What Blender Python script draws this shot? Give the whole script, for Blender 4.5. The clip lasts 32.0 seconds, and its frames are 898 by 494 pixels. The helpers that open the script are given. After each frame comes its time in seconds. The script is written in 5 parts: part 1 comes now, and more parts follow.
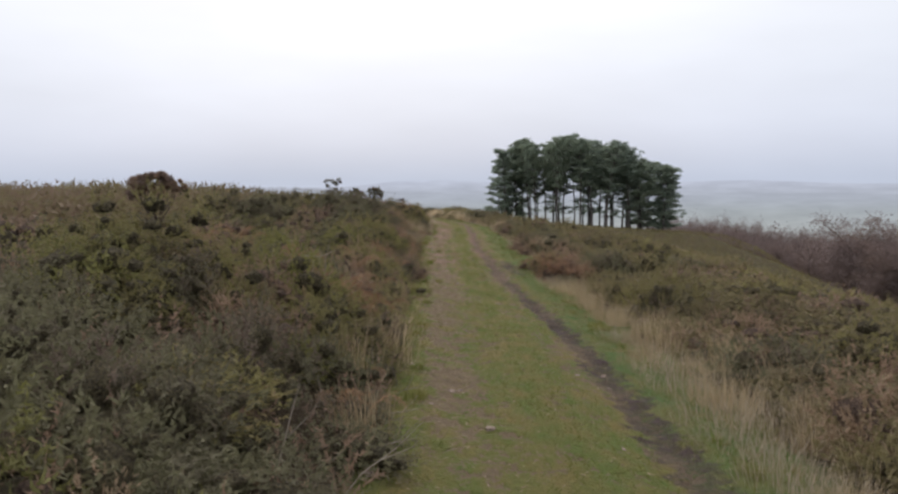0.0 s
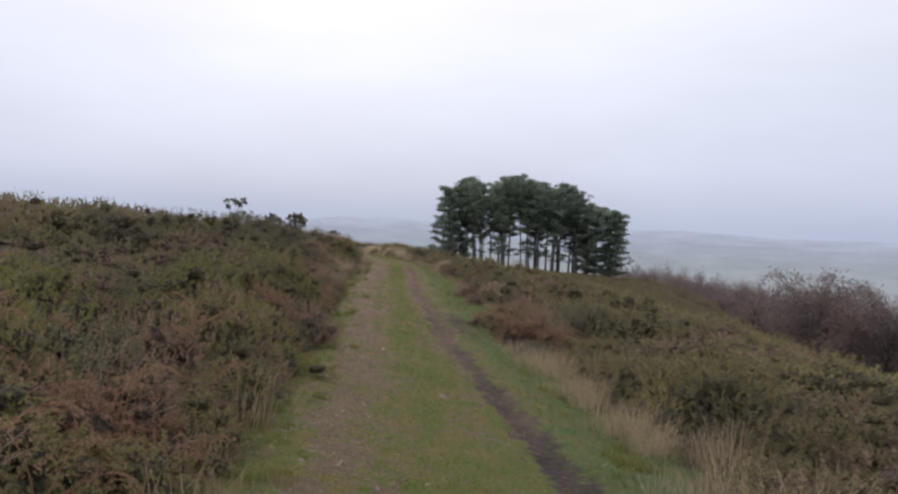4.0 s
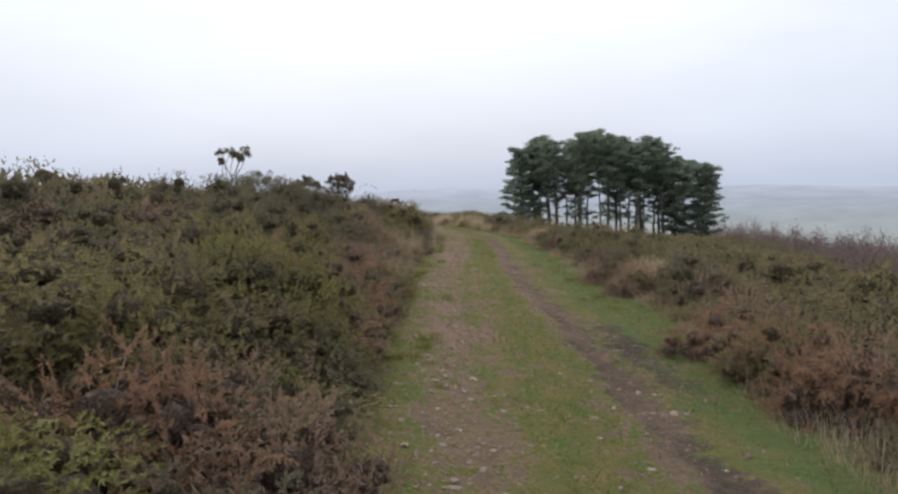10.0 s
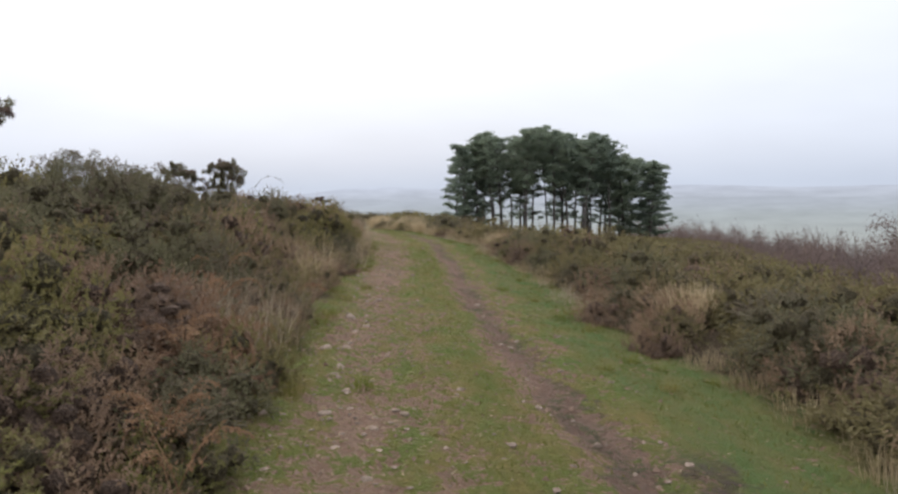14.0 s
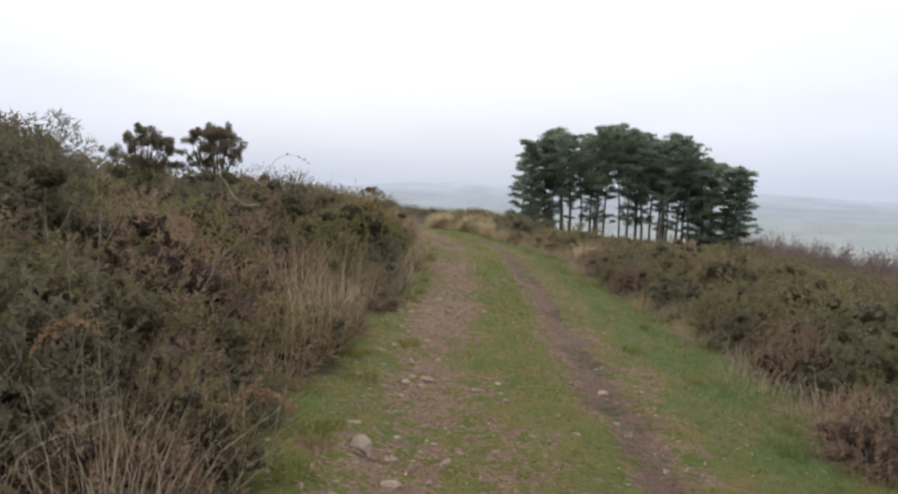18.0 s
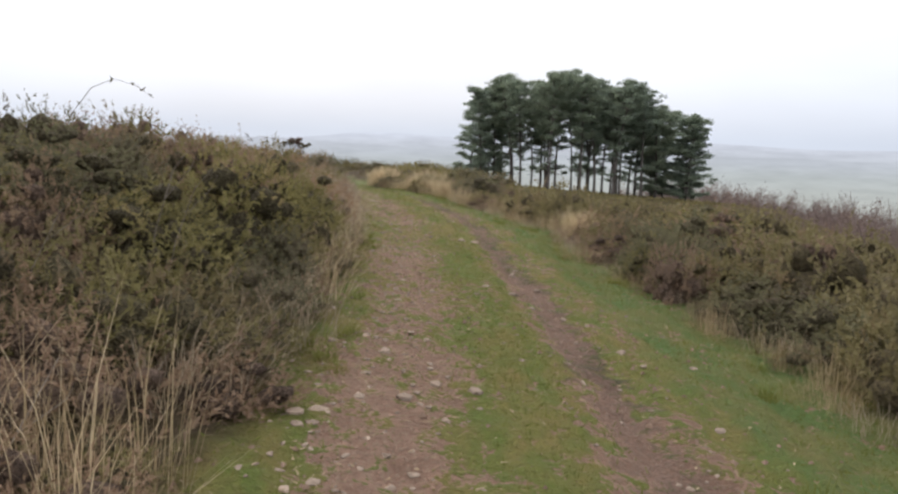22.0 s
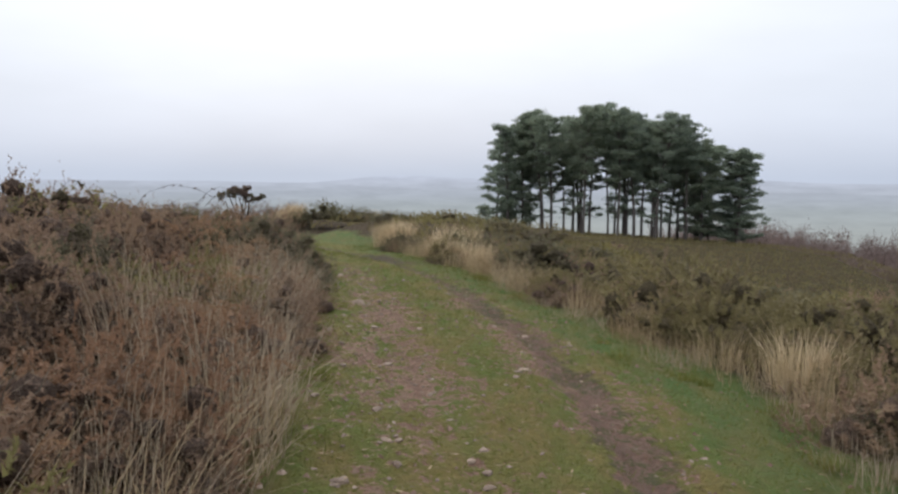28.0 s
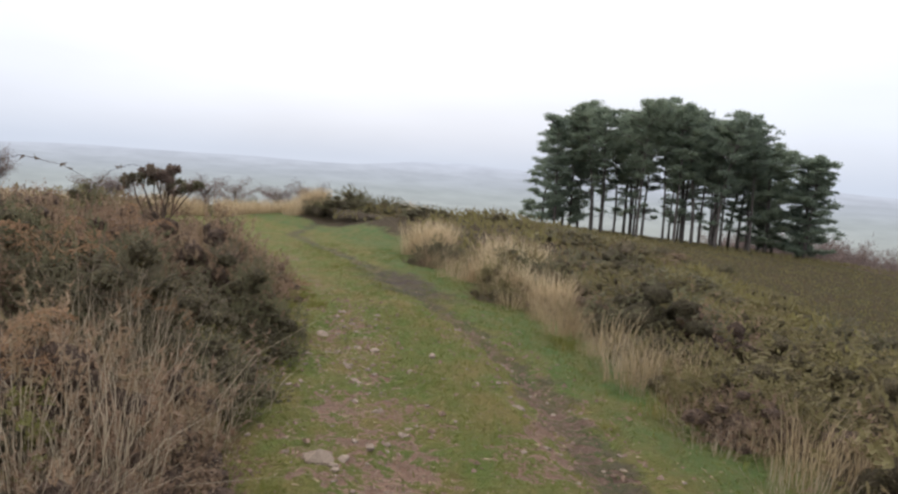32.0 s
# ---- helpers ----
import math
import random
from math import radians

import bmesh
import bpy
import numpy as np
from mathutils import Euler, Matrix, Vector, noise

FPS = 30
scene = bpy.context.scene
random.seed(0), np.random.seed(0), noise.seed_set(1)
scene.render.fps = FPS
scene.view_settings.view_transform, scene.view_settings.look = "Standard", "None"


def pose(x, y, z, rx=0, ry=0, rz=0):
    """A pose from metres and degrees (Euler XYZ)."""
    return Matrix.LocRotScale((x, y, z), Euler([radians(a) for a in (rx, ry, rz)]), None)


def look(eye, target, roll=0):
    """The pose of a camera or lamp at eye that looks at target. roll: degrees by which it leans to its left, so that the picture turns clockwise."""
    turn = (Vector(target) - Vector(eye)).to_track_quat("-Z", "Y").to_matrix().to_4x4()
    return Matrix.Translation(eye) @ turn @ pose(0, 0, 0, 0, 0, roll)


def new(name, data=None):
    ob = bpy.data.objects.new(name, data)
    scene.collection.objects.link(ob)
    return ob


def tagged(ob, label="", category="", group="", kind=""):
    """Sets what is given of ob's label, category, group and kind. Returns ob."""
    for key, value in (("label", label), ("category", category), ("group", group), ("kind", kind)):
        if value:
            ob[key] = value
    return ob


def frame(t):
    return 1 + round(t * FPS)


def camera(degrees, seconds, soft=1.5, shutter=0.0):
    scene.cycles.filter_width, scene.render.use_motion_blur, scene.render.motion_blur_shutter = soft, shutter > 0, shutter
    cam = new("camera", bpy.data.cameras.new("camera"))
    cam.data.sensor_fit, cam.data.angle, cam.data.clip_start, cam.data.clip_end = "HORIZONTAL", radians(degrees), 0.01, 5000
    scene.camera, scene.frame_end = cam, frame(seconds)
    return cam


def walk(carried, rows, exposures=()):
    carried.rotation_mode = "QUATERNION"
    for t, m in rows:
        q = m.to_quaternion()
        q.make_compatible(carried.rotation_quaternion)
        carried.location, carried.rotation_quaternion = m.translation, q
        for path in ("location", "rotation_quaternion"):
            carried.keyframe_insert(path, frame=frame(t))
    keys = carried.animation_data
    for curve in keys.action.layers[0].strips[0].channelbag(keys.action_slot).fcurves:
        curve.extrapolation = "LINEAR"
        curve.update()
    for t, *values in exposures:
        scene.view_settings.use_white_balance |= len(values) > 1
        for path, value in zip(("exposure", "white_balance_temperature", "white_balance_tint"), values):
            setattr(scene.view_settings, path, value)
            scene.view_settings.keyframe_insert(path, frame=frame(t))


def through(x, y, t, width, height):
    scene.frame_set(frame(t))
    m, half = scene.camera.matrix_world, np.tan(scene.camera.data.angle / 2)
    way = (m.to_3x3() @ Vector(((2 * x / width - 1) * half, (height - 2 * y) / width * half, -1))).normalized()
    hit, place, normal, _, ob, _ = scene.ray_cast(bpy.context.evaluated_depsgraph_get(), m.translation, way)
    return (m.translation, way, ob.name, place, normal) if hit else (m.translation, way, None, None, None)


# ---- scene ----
FOV = 63.60
PATH = [
    (0, (0.000, 0.000, 1.712), (-0.019, 3.983, 1.339), -0.31),
    (0.5, (0.019, 0.727, 1.673), (0.085, 4.708, 1.285), 0.86),
    (1, (0.067, 1.452, 1.648), (0.086, 5.437, 1.303), 0.81),
    (1.5, (0.087, 2.167, 1.600), (0.285, 6.148, 1.271), 1.62),
    (2, (0.194, 2.875, 1.560), (0.459, 6.860, 1.326), 1.53),
    (2.5, (0.253, 3.556, 1.509), (0.643, 7.534, 1.357), 2.37),
    (4.5, (0.269, 6.202, 1.347), (0.488, 10.193, 1.189), 2.03),
    (5, (0.280, 6.855, 1.307), (0.362, 10.849, 1.088), 1.27),
    (5.5, (0.240, 7.522, 1.268), (0.079, 11.496, 0.848), 0.48),
    (6, (0.151, 8.182, 1.238), (-0.325, 12.120, 0.722), 1.21),
    (6.5, (0.025, 8.848, 1.216), (-1.362, 12.579, 0.828), -0.29),
    (7, (-0.060, 9.534, 1.190), (-0.697, 13.472, 0.892), 0.39),
    (7.5, (-0.088, 10.263, 1.147), (-0.318, 14.250, 0.925), 0.28),
    (8, (-0.099, 10.989, 1.093), (0.074, 14.980, 0.901), 1.08),
    (8.5, (-0.042, 11.721, 1.053), (0.070, 15.715, 0.860), 0.52),
    (9, (-0.119, 12.420, 1.013), (0.010, 16.412, 0.796), 0.04),
    (9.5, (-0.178, 13.128, 0.990), (-0.497, 17.107, 0.739), -1.14),
    (10, (-0.257, 13.826, 0.944), (-0.323, 17.812, 0.615), -0.92),
    (10.5, (-0.172, 14.553, 0.920), (-0.202, 18.533, 0.526), -0.92),
    (11, (-0.116, 15.268, 0.892), (0.035, 19.242, 0.466), 0.04),
    (11.5, (-0.031, 15.969, 0.860), (0.237, 19.942, 0.478), -0.18),
    (12, (-0.029, 16.665, 0.846), (0.193, 20.645, 0.512), 0.28),
    (12.5, (0.003, 17.364, 0.808), (0.213, 21.345, 0.472), 0.38),
    (13, (-0.041, 18.062, 0.790), (-0.017, 22.050, 0.482), -0.47),
    (13.5, (-0.102, 18.799, 0.787), (0.176, 22.777, 0.473), -1.11),
    (15.5, (-0.202, 21.532, 0.792), (-0.116, 25.506, 0.344), 1.01),
    (16, (-0.192, 22.177, 0.763), (-0.188, 26.150, 0.298), 1.25),
    (16.5, (-0.213, 22.794, 0.756), (-0.307, 26.765, 0.285), 1.57),
    (17, (-0.185, 23.407, 0.745), (-0.290, 27.387, 0.352), 1.14),
    (17.5, (-0.253, 23.974, 0.735), (-0.414, 27.959, 0.435), 2.13),
    (18, (-0.263, 24.542, 0.711), (-0.337, 28.526, 0.351), 1.94),
    (18.5, (-0.299, 25.127, 0.741), (-0.313, 29.106, 0.332), 2.26),
    (19, (-0.303, 25.709, 0.738), (0.016, 29.676, 0.329), 2.37),
    (19.5, (-0.273, 26.399, 0.738), (-0.026, 30.358, 0.217), 1.80),
    (20, (-0.278, 26.983, 0.748), (-0.162, 30.939, 0.169), 2.69),
    (20.5, (-0.273, 27.640, 0.742), (-0.467, 31.599, 0.206), 1.65),
    (21, (-0.316, 28.220, 0.704), (-0.487, 32.189, 0.237), 3.10),
    (21.5, (-0.304, 28.825, 0.674), (-0.126, 32.774, 0.064), -1.03),
    (22, (-0.403, 29.396, 0.648), (-0.169, 33.342, 0.032), 1.55),
    (22.5, (-0.341, 30.013, 0.613), (0.203, 33.927, -0.004), -2.39),
    (23, (-0.361, 30.600, 0.629), (0.467, 34.471, 0.056), -0.94),
    (23.5, (-0.352, 31.207, 0.610), (0.429, 35.087, 0.024), -0.03),
    (24, (-0.349, 31.876, 0.644), (-0.091, 35.837, 0.152), -0.78),
    (24.5, (-0.318, 32.498, 0.632), (0.025, 36.459, 0.196), 0.70),
    (25, (-0.273, 33.113, 0.630), (0.027, 37.080, 0.214), 1.50),
    (25.5, (-0.293, 33.775, 0.653), (0.013, 37.743, 0.249), 1.85),
    (27.5, (-0.311, 36.608, 0.645), (-0.135, 40.590, 0.308), 2.23),
    (28, (-0.327, 37.266, 0.623), (-0.222, 41.246, 0.231), 0.33),
    (28.5, (-0.397, 37.935, 0.640), (-0.631, 41.912, 0.279), 0.33),
    (29, (-0.380, 38.555, 0.629), (-0.522, 42.539, 0.292), -0.68),
    (29.5, (-0.448, 39.224, 0.633), (-0.723, 43.200, 0.295), 0.70),
    (30, (-0.480, 39.871, 0.631), (-0.561, 43.847, 0.205), 3.25),
    (30.5, (-0.507, 40.535, 0.631), (-1.082, 44.466, 0.166), 2.72),
    (31, (-0.541, 41.162, 0.647), (-0.992, 45.102, 0.124), 4.30),
    (31.5, (-0.470, 41.802, 0.657), (-0.719, 45.763, 0.163), 3.98),
    (32, (-0.500, 42.420, 0.636), (-0.603, 46.392, 0.174), 3.81),
]
EXPOSURES = [(0, 0.1, 6600, 14), (1, 0.22, 6650, 14), (2.5, 0.13, 6500, 15), (5, -0.1, 6250, 18), (5.6, 0.1, 6500, 10), (6.2, 0.42, 6850, 13), (7.0, 0.32, 6700, 12), (8, 0.02, 6400, 16), (9.2, 0.0, 6350, 17), (10, 0.12, 6450, 13), (11, 0.28, 6650, 14), (12, 0.27, 6600, 13),
             (15.5, 0.34, 6700, 12), (17, 0.46, 6750, 12), (18, 0.27, 6650, 12), (19, 0.34, 6750, 12), (20, 0.42, 6850, 12), (22.5, 0.45, 6850, 12), (24, 0.38, 6750, 12), (25, 0.27, 6650, 13), (28, 0.16, 6550, 12), (30, 0.16, 6600, 12), (31, 0.34, 6750, 12), (32, 0.36, 6700, 12)]
cam = camera(FOV, 32.0, soft=2.5, shutter=0.0)
walk(cam, [(t, look(eye, target, roll)) for t, eye, target, roll in PATH], EXPOSURES)


# ---- sky and light ----
def overcast():
    world = bpy.data.worlds.new("overcast_sky")
    scene.world = world
    world.use_nodes = True
    nt = world.node_tree
    nt.nodes.clear()
    out = nt.nodes.new("ShaderNodeOutputWorld")
    bg = nt.nodes.new("ShaderNodeBackground")
    sky = nt.nodes.new("ShaderNodeTexSky")
    sky.sky_type = "NISHITA"
    sky.sun_disc = False
    sky.sun_elevation, sky.sun_rotation = radians(38), radians(-8)
    sky.dust_density, sky.air_density = 4.0, 1.0
    dim = nt.nodes.new("ShaderNodeMix")
    dim.data_type, dim.blend_type = "RGBA", "MULTIPLY"
    dim.inputs[0].default_value = 1.0
    dim.inputs[7].default_value = (0.1, 0.1, 0.1, 1)
    tc = nt.nodes.new("ShaderNodeTexCoord")
    sep = nt.nodes.new("ShaderNodeSeparateXYZ")
    ramp = nt.nodes.new("ShaderNodeValToRGB")
    for pos, col in ((0.0, (0.54, 0.62, 0.75)), (0.06, (0.64, 0.715, 0.84)), (0.2, (0.84, 0.905, 0.98)), (0.42, (1.06, 1.06, 1.08))):
        e = ramp.color_ramp.elements.new(pos) if pos not in (0.0,) else ramp.color_ramp.elements[0]
        e.position, e.color = pos, (*col, 1)
    ramp.color_ramp.elements[-1].color = (1.1, 1.1, 1.1, 1)
    cloud = nt.nodes.new("ShaderNodeTexNoise")
    cloud.inputs["Scale"].default_value, cloud.inputs["Detail"].default_value = 2.2, 4
    stretch = nt.nodes.new("ShaderNodeMapping")
    stretch.inputs["Scale"].default_value = (1, 1, 3.5)
    soft = nt.nodes.new("ShaderNodeMapRange")
    soft.inputs[1].default_value, soft.inputs[2].default_value = 0.3, 0.7
    soft.inputs[3].default_value, soft.inputs[4].default_value = 0.93, 1.06
    mul = nt.nodes.new("ShaderNodeMix")
    mul.data_type, mul.blend_type = "RGBA", "MULTIPLY"
    mul.inputs[0].default_value = 1.0
    veil = nt.nodes.new("ShaderNodeMix")
    veil.data_type = "RGBA"
    veil.inputs[0].default_value = 0.9
    lk = nt.links.new
    lk(tc.outputs["Generated"], sep.inputs[0])
    lk(sep.outputs[2], ramp.inputs[0])
    lk(tc.outputs["Generated"], stretch.inputs[0])
    lk(stretch.outputs[0], cloud.inputs["Vector"])
    lk(cloud.outputs["Fac"], soft.inputs[0])
    lk(ramp.outputs[0], mul.inputs[6])
    lk(soft.outputs[0], mul.inputs[7])
    lk(sky.outputs[0], dim.inputs[6])
    lk(dim.outputs[2], veil.inputs[6])
    lk(mul.outputs[2], veil.inputs[7])
    lk(veil.outputs[2], bg.inputs[0])
    bg.inputs[1].default_value = 1.0
    lk(bg.outputs[0], out.inputs[0])
    sun = bpy.data.lights.new("sun", "SUN")
    sun.energy, sun.angle, sun.color = 1.5, radians(32), (1.0, 0.97, 0.93)
    ob = new("sun", sun)
    ob.matrix_world = look((-40, 120, 100), (0, 20, 0))


overcast()


# ---- materials ----
def material(name, rough=0.9):
    m = bpy.data.materials.new(name)
    m.use_nodes = True
    nt = m.node_tree
    bsdf = nt.nodes["Principled BSDF"]
    bsdf.inputs["Roughness"].default_value = rough
    bsdf.inputs["Specular IOR Level"].default_value = 0.2
    return m, nt, bsdf


def add(nt, kind, **inputs):
    n = nt.nodes.new(kind)
    for k, v in inputs.items():
        n.inputs[k.replace("_", " ")].default_value = v
    return n


def noise_at(nt, scale, detail=3.0, vec=None, lo=0.35, hi=0.65, rough=0.6):
    n = add(nt, "ShaderNodeTexNoise", Scale=scale, Detail=detail, Roughness=rough)
    if vec is None:
        vec = nt.nodes.new("ShaderNodeNewGeometry").outputs["Position"]
    nt.links.new(vec, n.inputs["Vector"])
    r = nt.nodes.new("ShaderNodeMapRange")
    r.inputs[1].default_value, r.inputs[2].default_value = lo, hi
    nt.links.new(n.outputs["Fac"], r.inputs[0])
    return r.outputs[0]


def mix(nt, fac, a, b, mode="MIX"):
    n = nt.nodes.new("ShaderNodeMix")
    n.data_type, n.blend_type = "RGBA", mode
    for sock, v in ((n.inputs[0], fac), (n.inputs[6], a), (n.inputs[7], b)):
        if isinstance(v, bpy.types.NodeSocket):
            nt.links.new(v, sock)
        elif isinstance(v, (int, float)):
            sock.default_value = v
        else:
            sock.default_value = (*v, 1)
    return n.outputs[2]


def maths(nt, op, a, b=0.0, c=0.0):
    n = nt.nodes.new("ShaderNodeMath")
    n.operation = op
    for sock, v in zip(n.inputs, (a, b, c)):
        if isinstance(v, bpy.types.NodeSocket):
            nt.links.new(v, sock)
        else:
            sock.default_value = v
    return n.outputs[0]


def window(nt, v, lo, hi, soft):
    """1 between lo and hi, falling off over soft."""
    a = nt.nodes.new("ShaderNodeMapRange")
    b = nt.nodes.new("ShaderNodeMapRange")
    for n, p, q in ((a, lo - soft, lo + soft), (b, hi + soft, hi - soft)):
        n.interpolation_type = "SMOOTHSTEP"
        n.inputs[1].default_value, n.inputs[2].default_value = p, q
        nt.links.new(v, n.inputs[0])
    return maths(nt, "MULTIPLY", a.outputs[0], b.outputs[0])


def bump(nt, bsdf, height, strength=0.5, dist=0.02):
    b = add(nt, "ShaderNodeBump", Strength=strength, Distance=dist)
    nt.links.new(height, b.inputs["Height"])
    nt.links.new(b.outputs[0], bsdf.inputs["Normal"])


def leaf_material(name, cols, rough=0.75, patch=0.9, through=0.32, by_head=False):
    """Foliage: one of several colours per leaf, drifting from bush to bush and patch to patch."""
    m, nt, bsdf = material(name, rough)
    geo = nt.nodes.new("ShaderNodeNewGeometry")
    info = nt.nodes.new("ShaderNodeObjectInfo")
    ramp = nt.nodes.new("ShaderNodeValToRGB")
    ramp.color_ramp.interpolation = "LINEAR"
    for k, c in enumerate(cols):
        p = k / (len(cols) - 1)
        e = ramp.color_ramp.elements[0] if k == 0 else ramp.color_ramp.elements[-1] if k == len(cols) - 1 else ramp.color_ramp.elements.new(p)
        e.position, e.color = p, (*c, 1)
    big = noise_at(nt, patch, 2.0, geo.outputs["Position"], 0.3, 0.7)
    mid = noise_at(nt, patch * 4, 3.0, geo.outputs["Position"], 0.32, 0.68)
    tone = nt.nodes.new("ShaderNodeAttribute")
    tone.attribute_name = "tone"
    weights = (0.13, 0.2, 0.24, 0.4, 0.42) if by_head else (0.28, 0.2, 0.5, 0.0, 0.42)
    v = maths(nt, "MULTIPLY", geo.outputs["Random Per Island"], weights[0])
    for w, source in zip(weights[1:], (big, mid, tone.outputs["Fac"], info.outputs["Random"])):
        v = maths(nt, "MULTIPLY_ADD", source, w, v)
    v = maths(nt, "SUBTRACT", v, 0.2)
    nt.links.new(v, ramp.inputs[0])
    nt.links.new(ramp.outputs[0], bsdf.inputs["Base Color"])
    if through:
        tr = nt.nodes.new("ShaderNodeBsdfTranslucent")
        nt.links.new(ramp.outputs[0], tr.inputs[0])
        sh = nt.nodes.new("ShaderNodeMixShader")
        sh.inputs[0].default_value = through
        nt.links.new(bsdf.outputs[0], sh.inputs[1])
        nt.links.new(tr.outputs[0], sh.inputs[2])
        nt.links.new(sh.outputs[0], nt.nodes["Material Output"].inputs[0])
    return m


GORSE = leaf_material("gorse_needles", [(0.2, 0.142, 0.108), (0.186, 0.156, 0.088), (0.206, 0.188, 0.085), (0.242, 0.222, 0.092), (0.305, 0.24, 0.132)], by_head=True)
GORSE_YOUNG = leaf_material("young_gorse_needles", [(0.148, 0.13, 0.066), (0.18, 0.176, 0.07), (0.214, 0.212, 0.076), (0.242, 0.226, 0.09)], by_head=True)
GORSE_DARK = leaf_material("dark_gorse_needles", [(0.18, 0.132, 0.112), (0.158, 0.145, 0.096), (0.172, 0.168, 0.096), (0.225, 0.2, 0.124)], by_head=True)
HEATHER = leaf_material("dry_heather", [(0.19, 0.14, 0.12), (0.23, 0.166, 0.124), (0.276, 0.19, 0.135), (0.32, 0.232, 0.16), (0.24, 0.2, 0.12)], by_head=True)
HEATH_GREEN = leaf_material("green_heather", [(0.185, 0.138, 0.097), (0.185, 0.162, 0.086), (0.215, 0.19, 0.092), (0.245, 0.182, 0.115)], by_head=True)
FAR_HEATH = leaf_material("distant_heather", [(0.17, 0.125, 0.08), (0.185, 0.162, 0.075), (0.225, 0.205, 0.085), (0.25, 0.19, 0.105)], patch=0.3)
BRACKEN = leaf_material("dead_bracken", [(0.19, 0.122, 0.088), (0.25, 0.156, 0.104), (0.31, 0.188, 0.12), (0.23, 0.17, 0.112)])
RUST = leaf_material("rusty_fronds", [(0.19, 0.115, 0.07), (0.26, 0.16, 0.098), (0.34, 0.215, 0.13), (0.31, 0.22, 0.145)])
LITTER = leaf_material("withered_litter", [(0.2, 0.135, 0.08), (0.33, 0.24, 0.15), (0.45, 0.36, 0.25), (0.15, 0.1, 0.06)], through=0.0)
STRAW = leaf_material("dry_grass_blades", [(0.25, 0.185, 0.11), (0.36, 0.28, 0.175), (0.45, 0.365, 0.24), (0.3, 0.25, 0.13)])
PALE_STRAW = leaf_material("pale_grass_blades", [(0.36, 0.27, 0.17), (0.48, 0.38, 0.25), (0.58, 0.48, 0.33), (0.42, 0.34, 0.2)])
GREY_STRAW = leaf_material("bleached_grass_blades", [(0.24, 0.195, 0.14), (0.34, 0.285, 0.21), (0.44, 0.375, 0.285), (0.25, 0.18, 0.12)])
TURF = leaf_material("turf_blades", [(0.115, 0.14, 0.036), (0.155, 0.178, 0.045), (0.21, 0.2, 0.06), (0.28, 0.22, 0.1)], patch=1.6)
PINE = leaf_material("pine_needles", [(0.18, 0.222, 0.19), (0.205, 0.255, 0.2), (0.225, 0.275, 0.205), (0.24, 0.272, 0.195)], patch=0.25, through=0.5)
TWIGS = leaf_material("bare_twigs", [(0.155, 0.125, 0.125), (0.178, 0.14, 0.134), (0.2, 0.152, 0.14), (0.2, 0.15, 0.125)], patch=0.08, through=0.3)


def plain_material(name, a, b, scale=8.0, rough=0.9, height=0.3):
    m, nt, bsdf = material(name, rough)
    pos = nt.nodes.new("ShaderNodeTexCoord").outputs["Object"]
    n = noise_at(nt, scale, 5.0, pos, 0.3, 0.7)
    info = nt.nodes.new("ShaderNodeObjectInfo")
    c = mix(nt, n, a, b)
    tone = nt.nodes.new("ShaderNodeMapRange")
    tone.inputs[3].default_value, tone.inputs[4].default_value = 0.75, 1.2
    nt.links.new(info.outputs["Random"], tone.inputs[0])
    c = mix(nt, 1.0, c, tone.outputs[0], "MULTIPLY")
    nt.links.new(c, bsdf.inputs["Base Color"])
    bump(nt, bsdf, n, height, 0.02)
    return m


GRAVEL = plain_material("reddish_gravel", (0.24, 0.16, 0.12), (0.4, 0.295, 0.235), 18.0)
BARK = plain_material("pine_bark", (0.085, 0.078, 0.076), (0.15, 0.13, 0.122), 6.0)
STEM = plain_material("grey_stem", (0.05, 0.038, 0.03), (0.13, 0.10, 0.08), 14.0)
DEADWOOD = plain_material("bleached_dead_wood", (0.18, 0.15, 0.125), (0.34, 0.3, 0.25), 14.0)
STONE = plain_material("pale_stone", (0.2, 0.152, 0.122), (0.4, 0.325, 0.27), 18.0)


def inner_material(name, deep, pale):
    """Dead twigs and withered needles packed too close to tell apart, darkened to stand for shaded foliage."""
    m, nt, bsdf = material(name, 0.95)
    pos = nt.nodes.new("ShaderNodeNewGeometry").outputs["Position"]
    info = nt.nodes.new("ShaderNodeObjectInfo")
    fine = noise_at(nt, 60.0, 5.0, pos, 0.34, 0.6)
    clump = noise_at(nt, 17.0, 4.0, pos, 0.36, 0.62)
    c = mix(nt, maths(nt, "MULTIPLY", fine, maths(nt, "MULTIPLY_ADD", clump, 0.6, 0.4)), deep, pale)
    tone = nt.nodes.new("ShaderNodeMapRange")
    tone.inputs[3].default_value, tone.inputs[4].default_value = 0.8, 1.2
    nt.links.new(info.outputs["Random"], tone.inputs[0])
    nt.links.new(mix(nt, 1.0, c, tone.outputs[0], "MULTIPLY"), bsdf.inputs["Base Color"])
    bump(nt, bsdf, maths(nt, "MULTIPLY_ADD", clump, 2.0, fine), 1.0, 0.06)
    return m


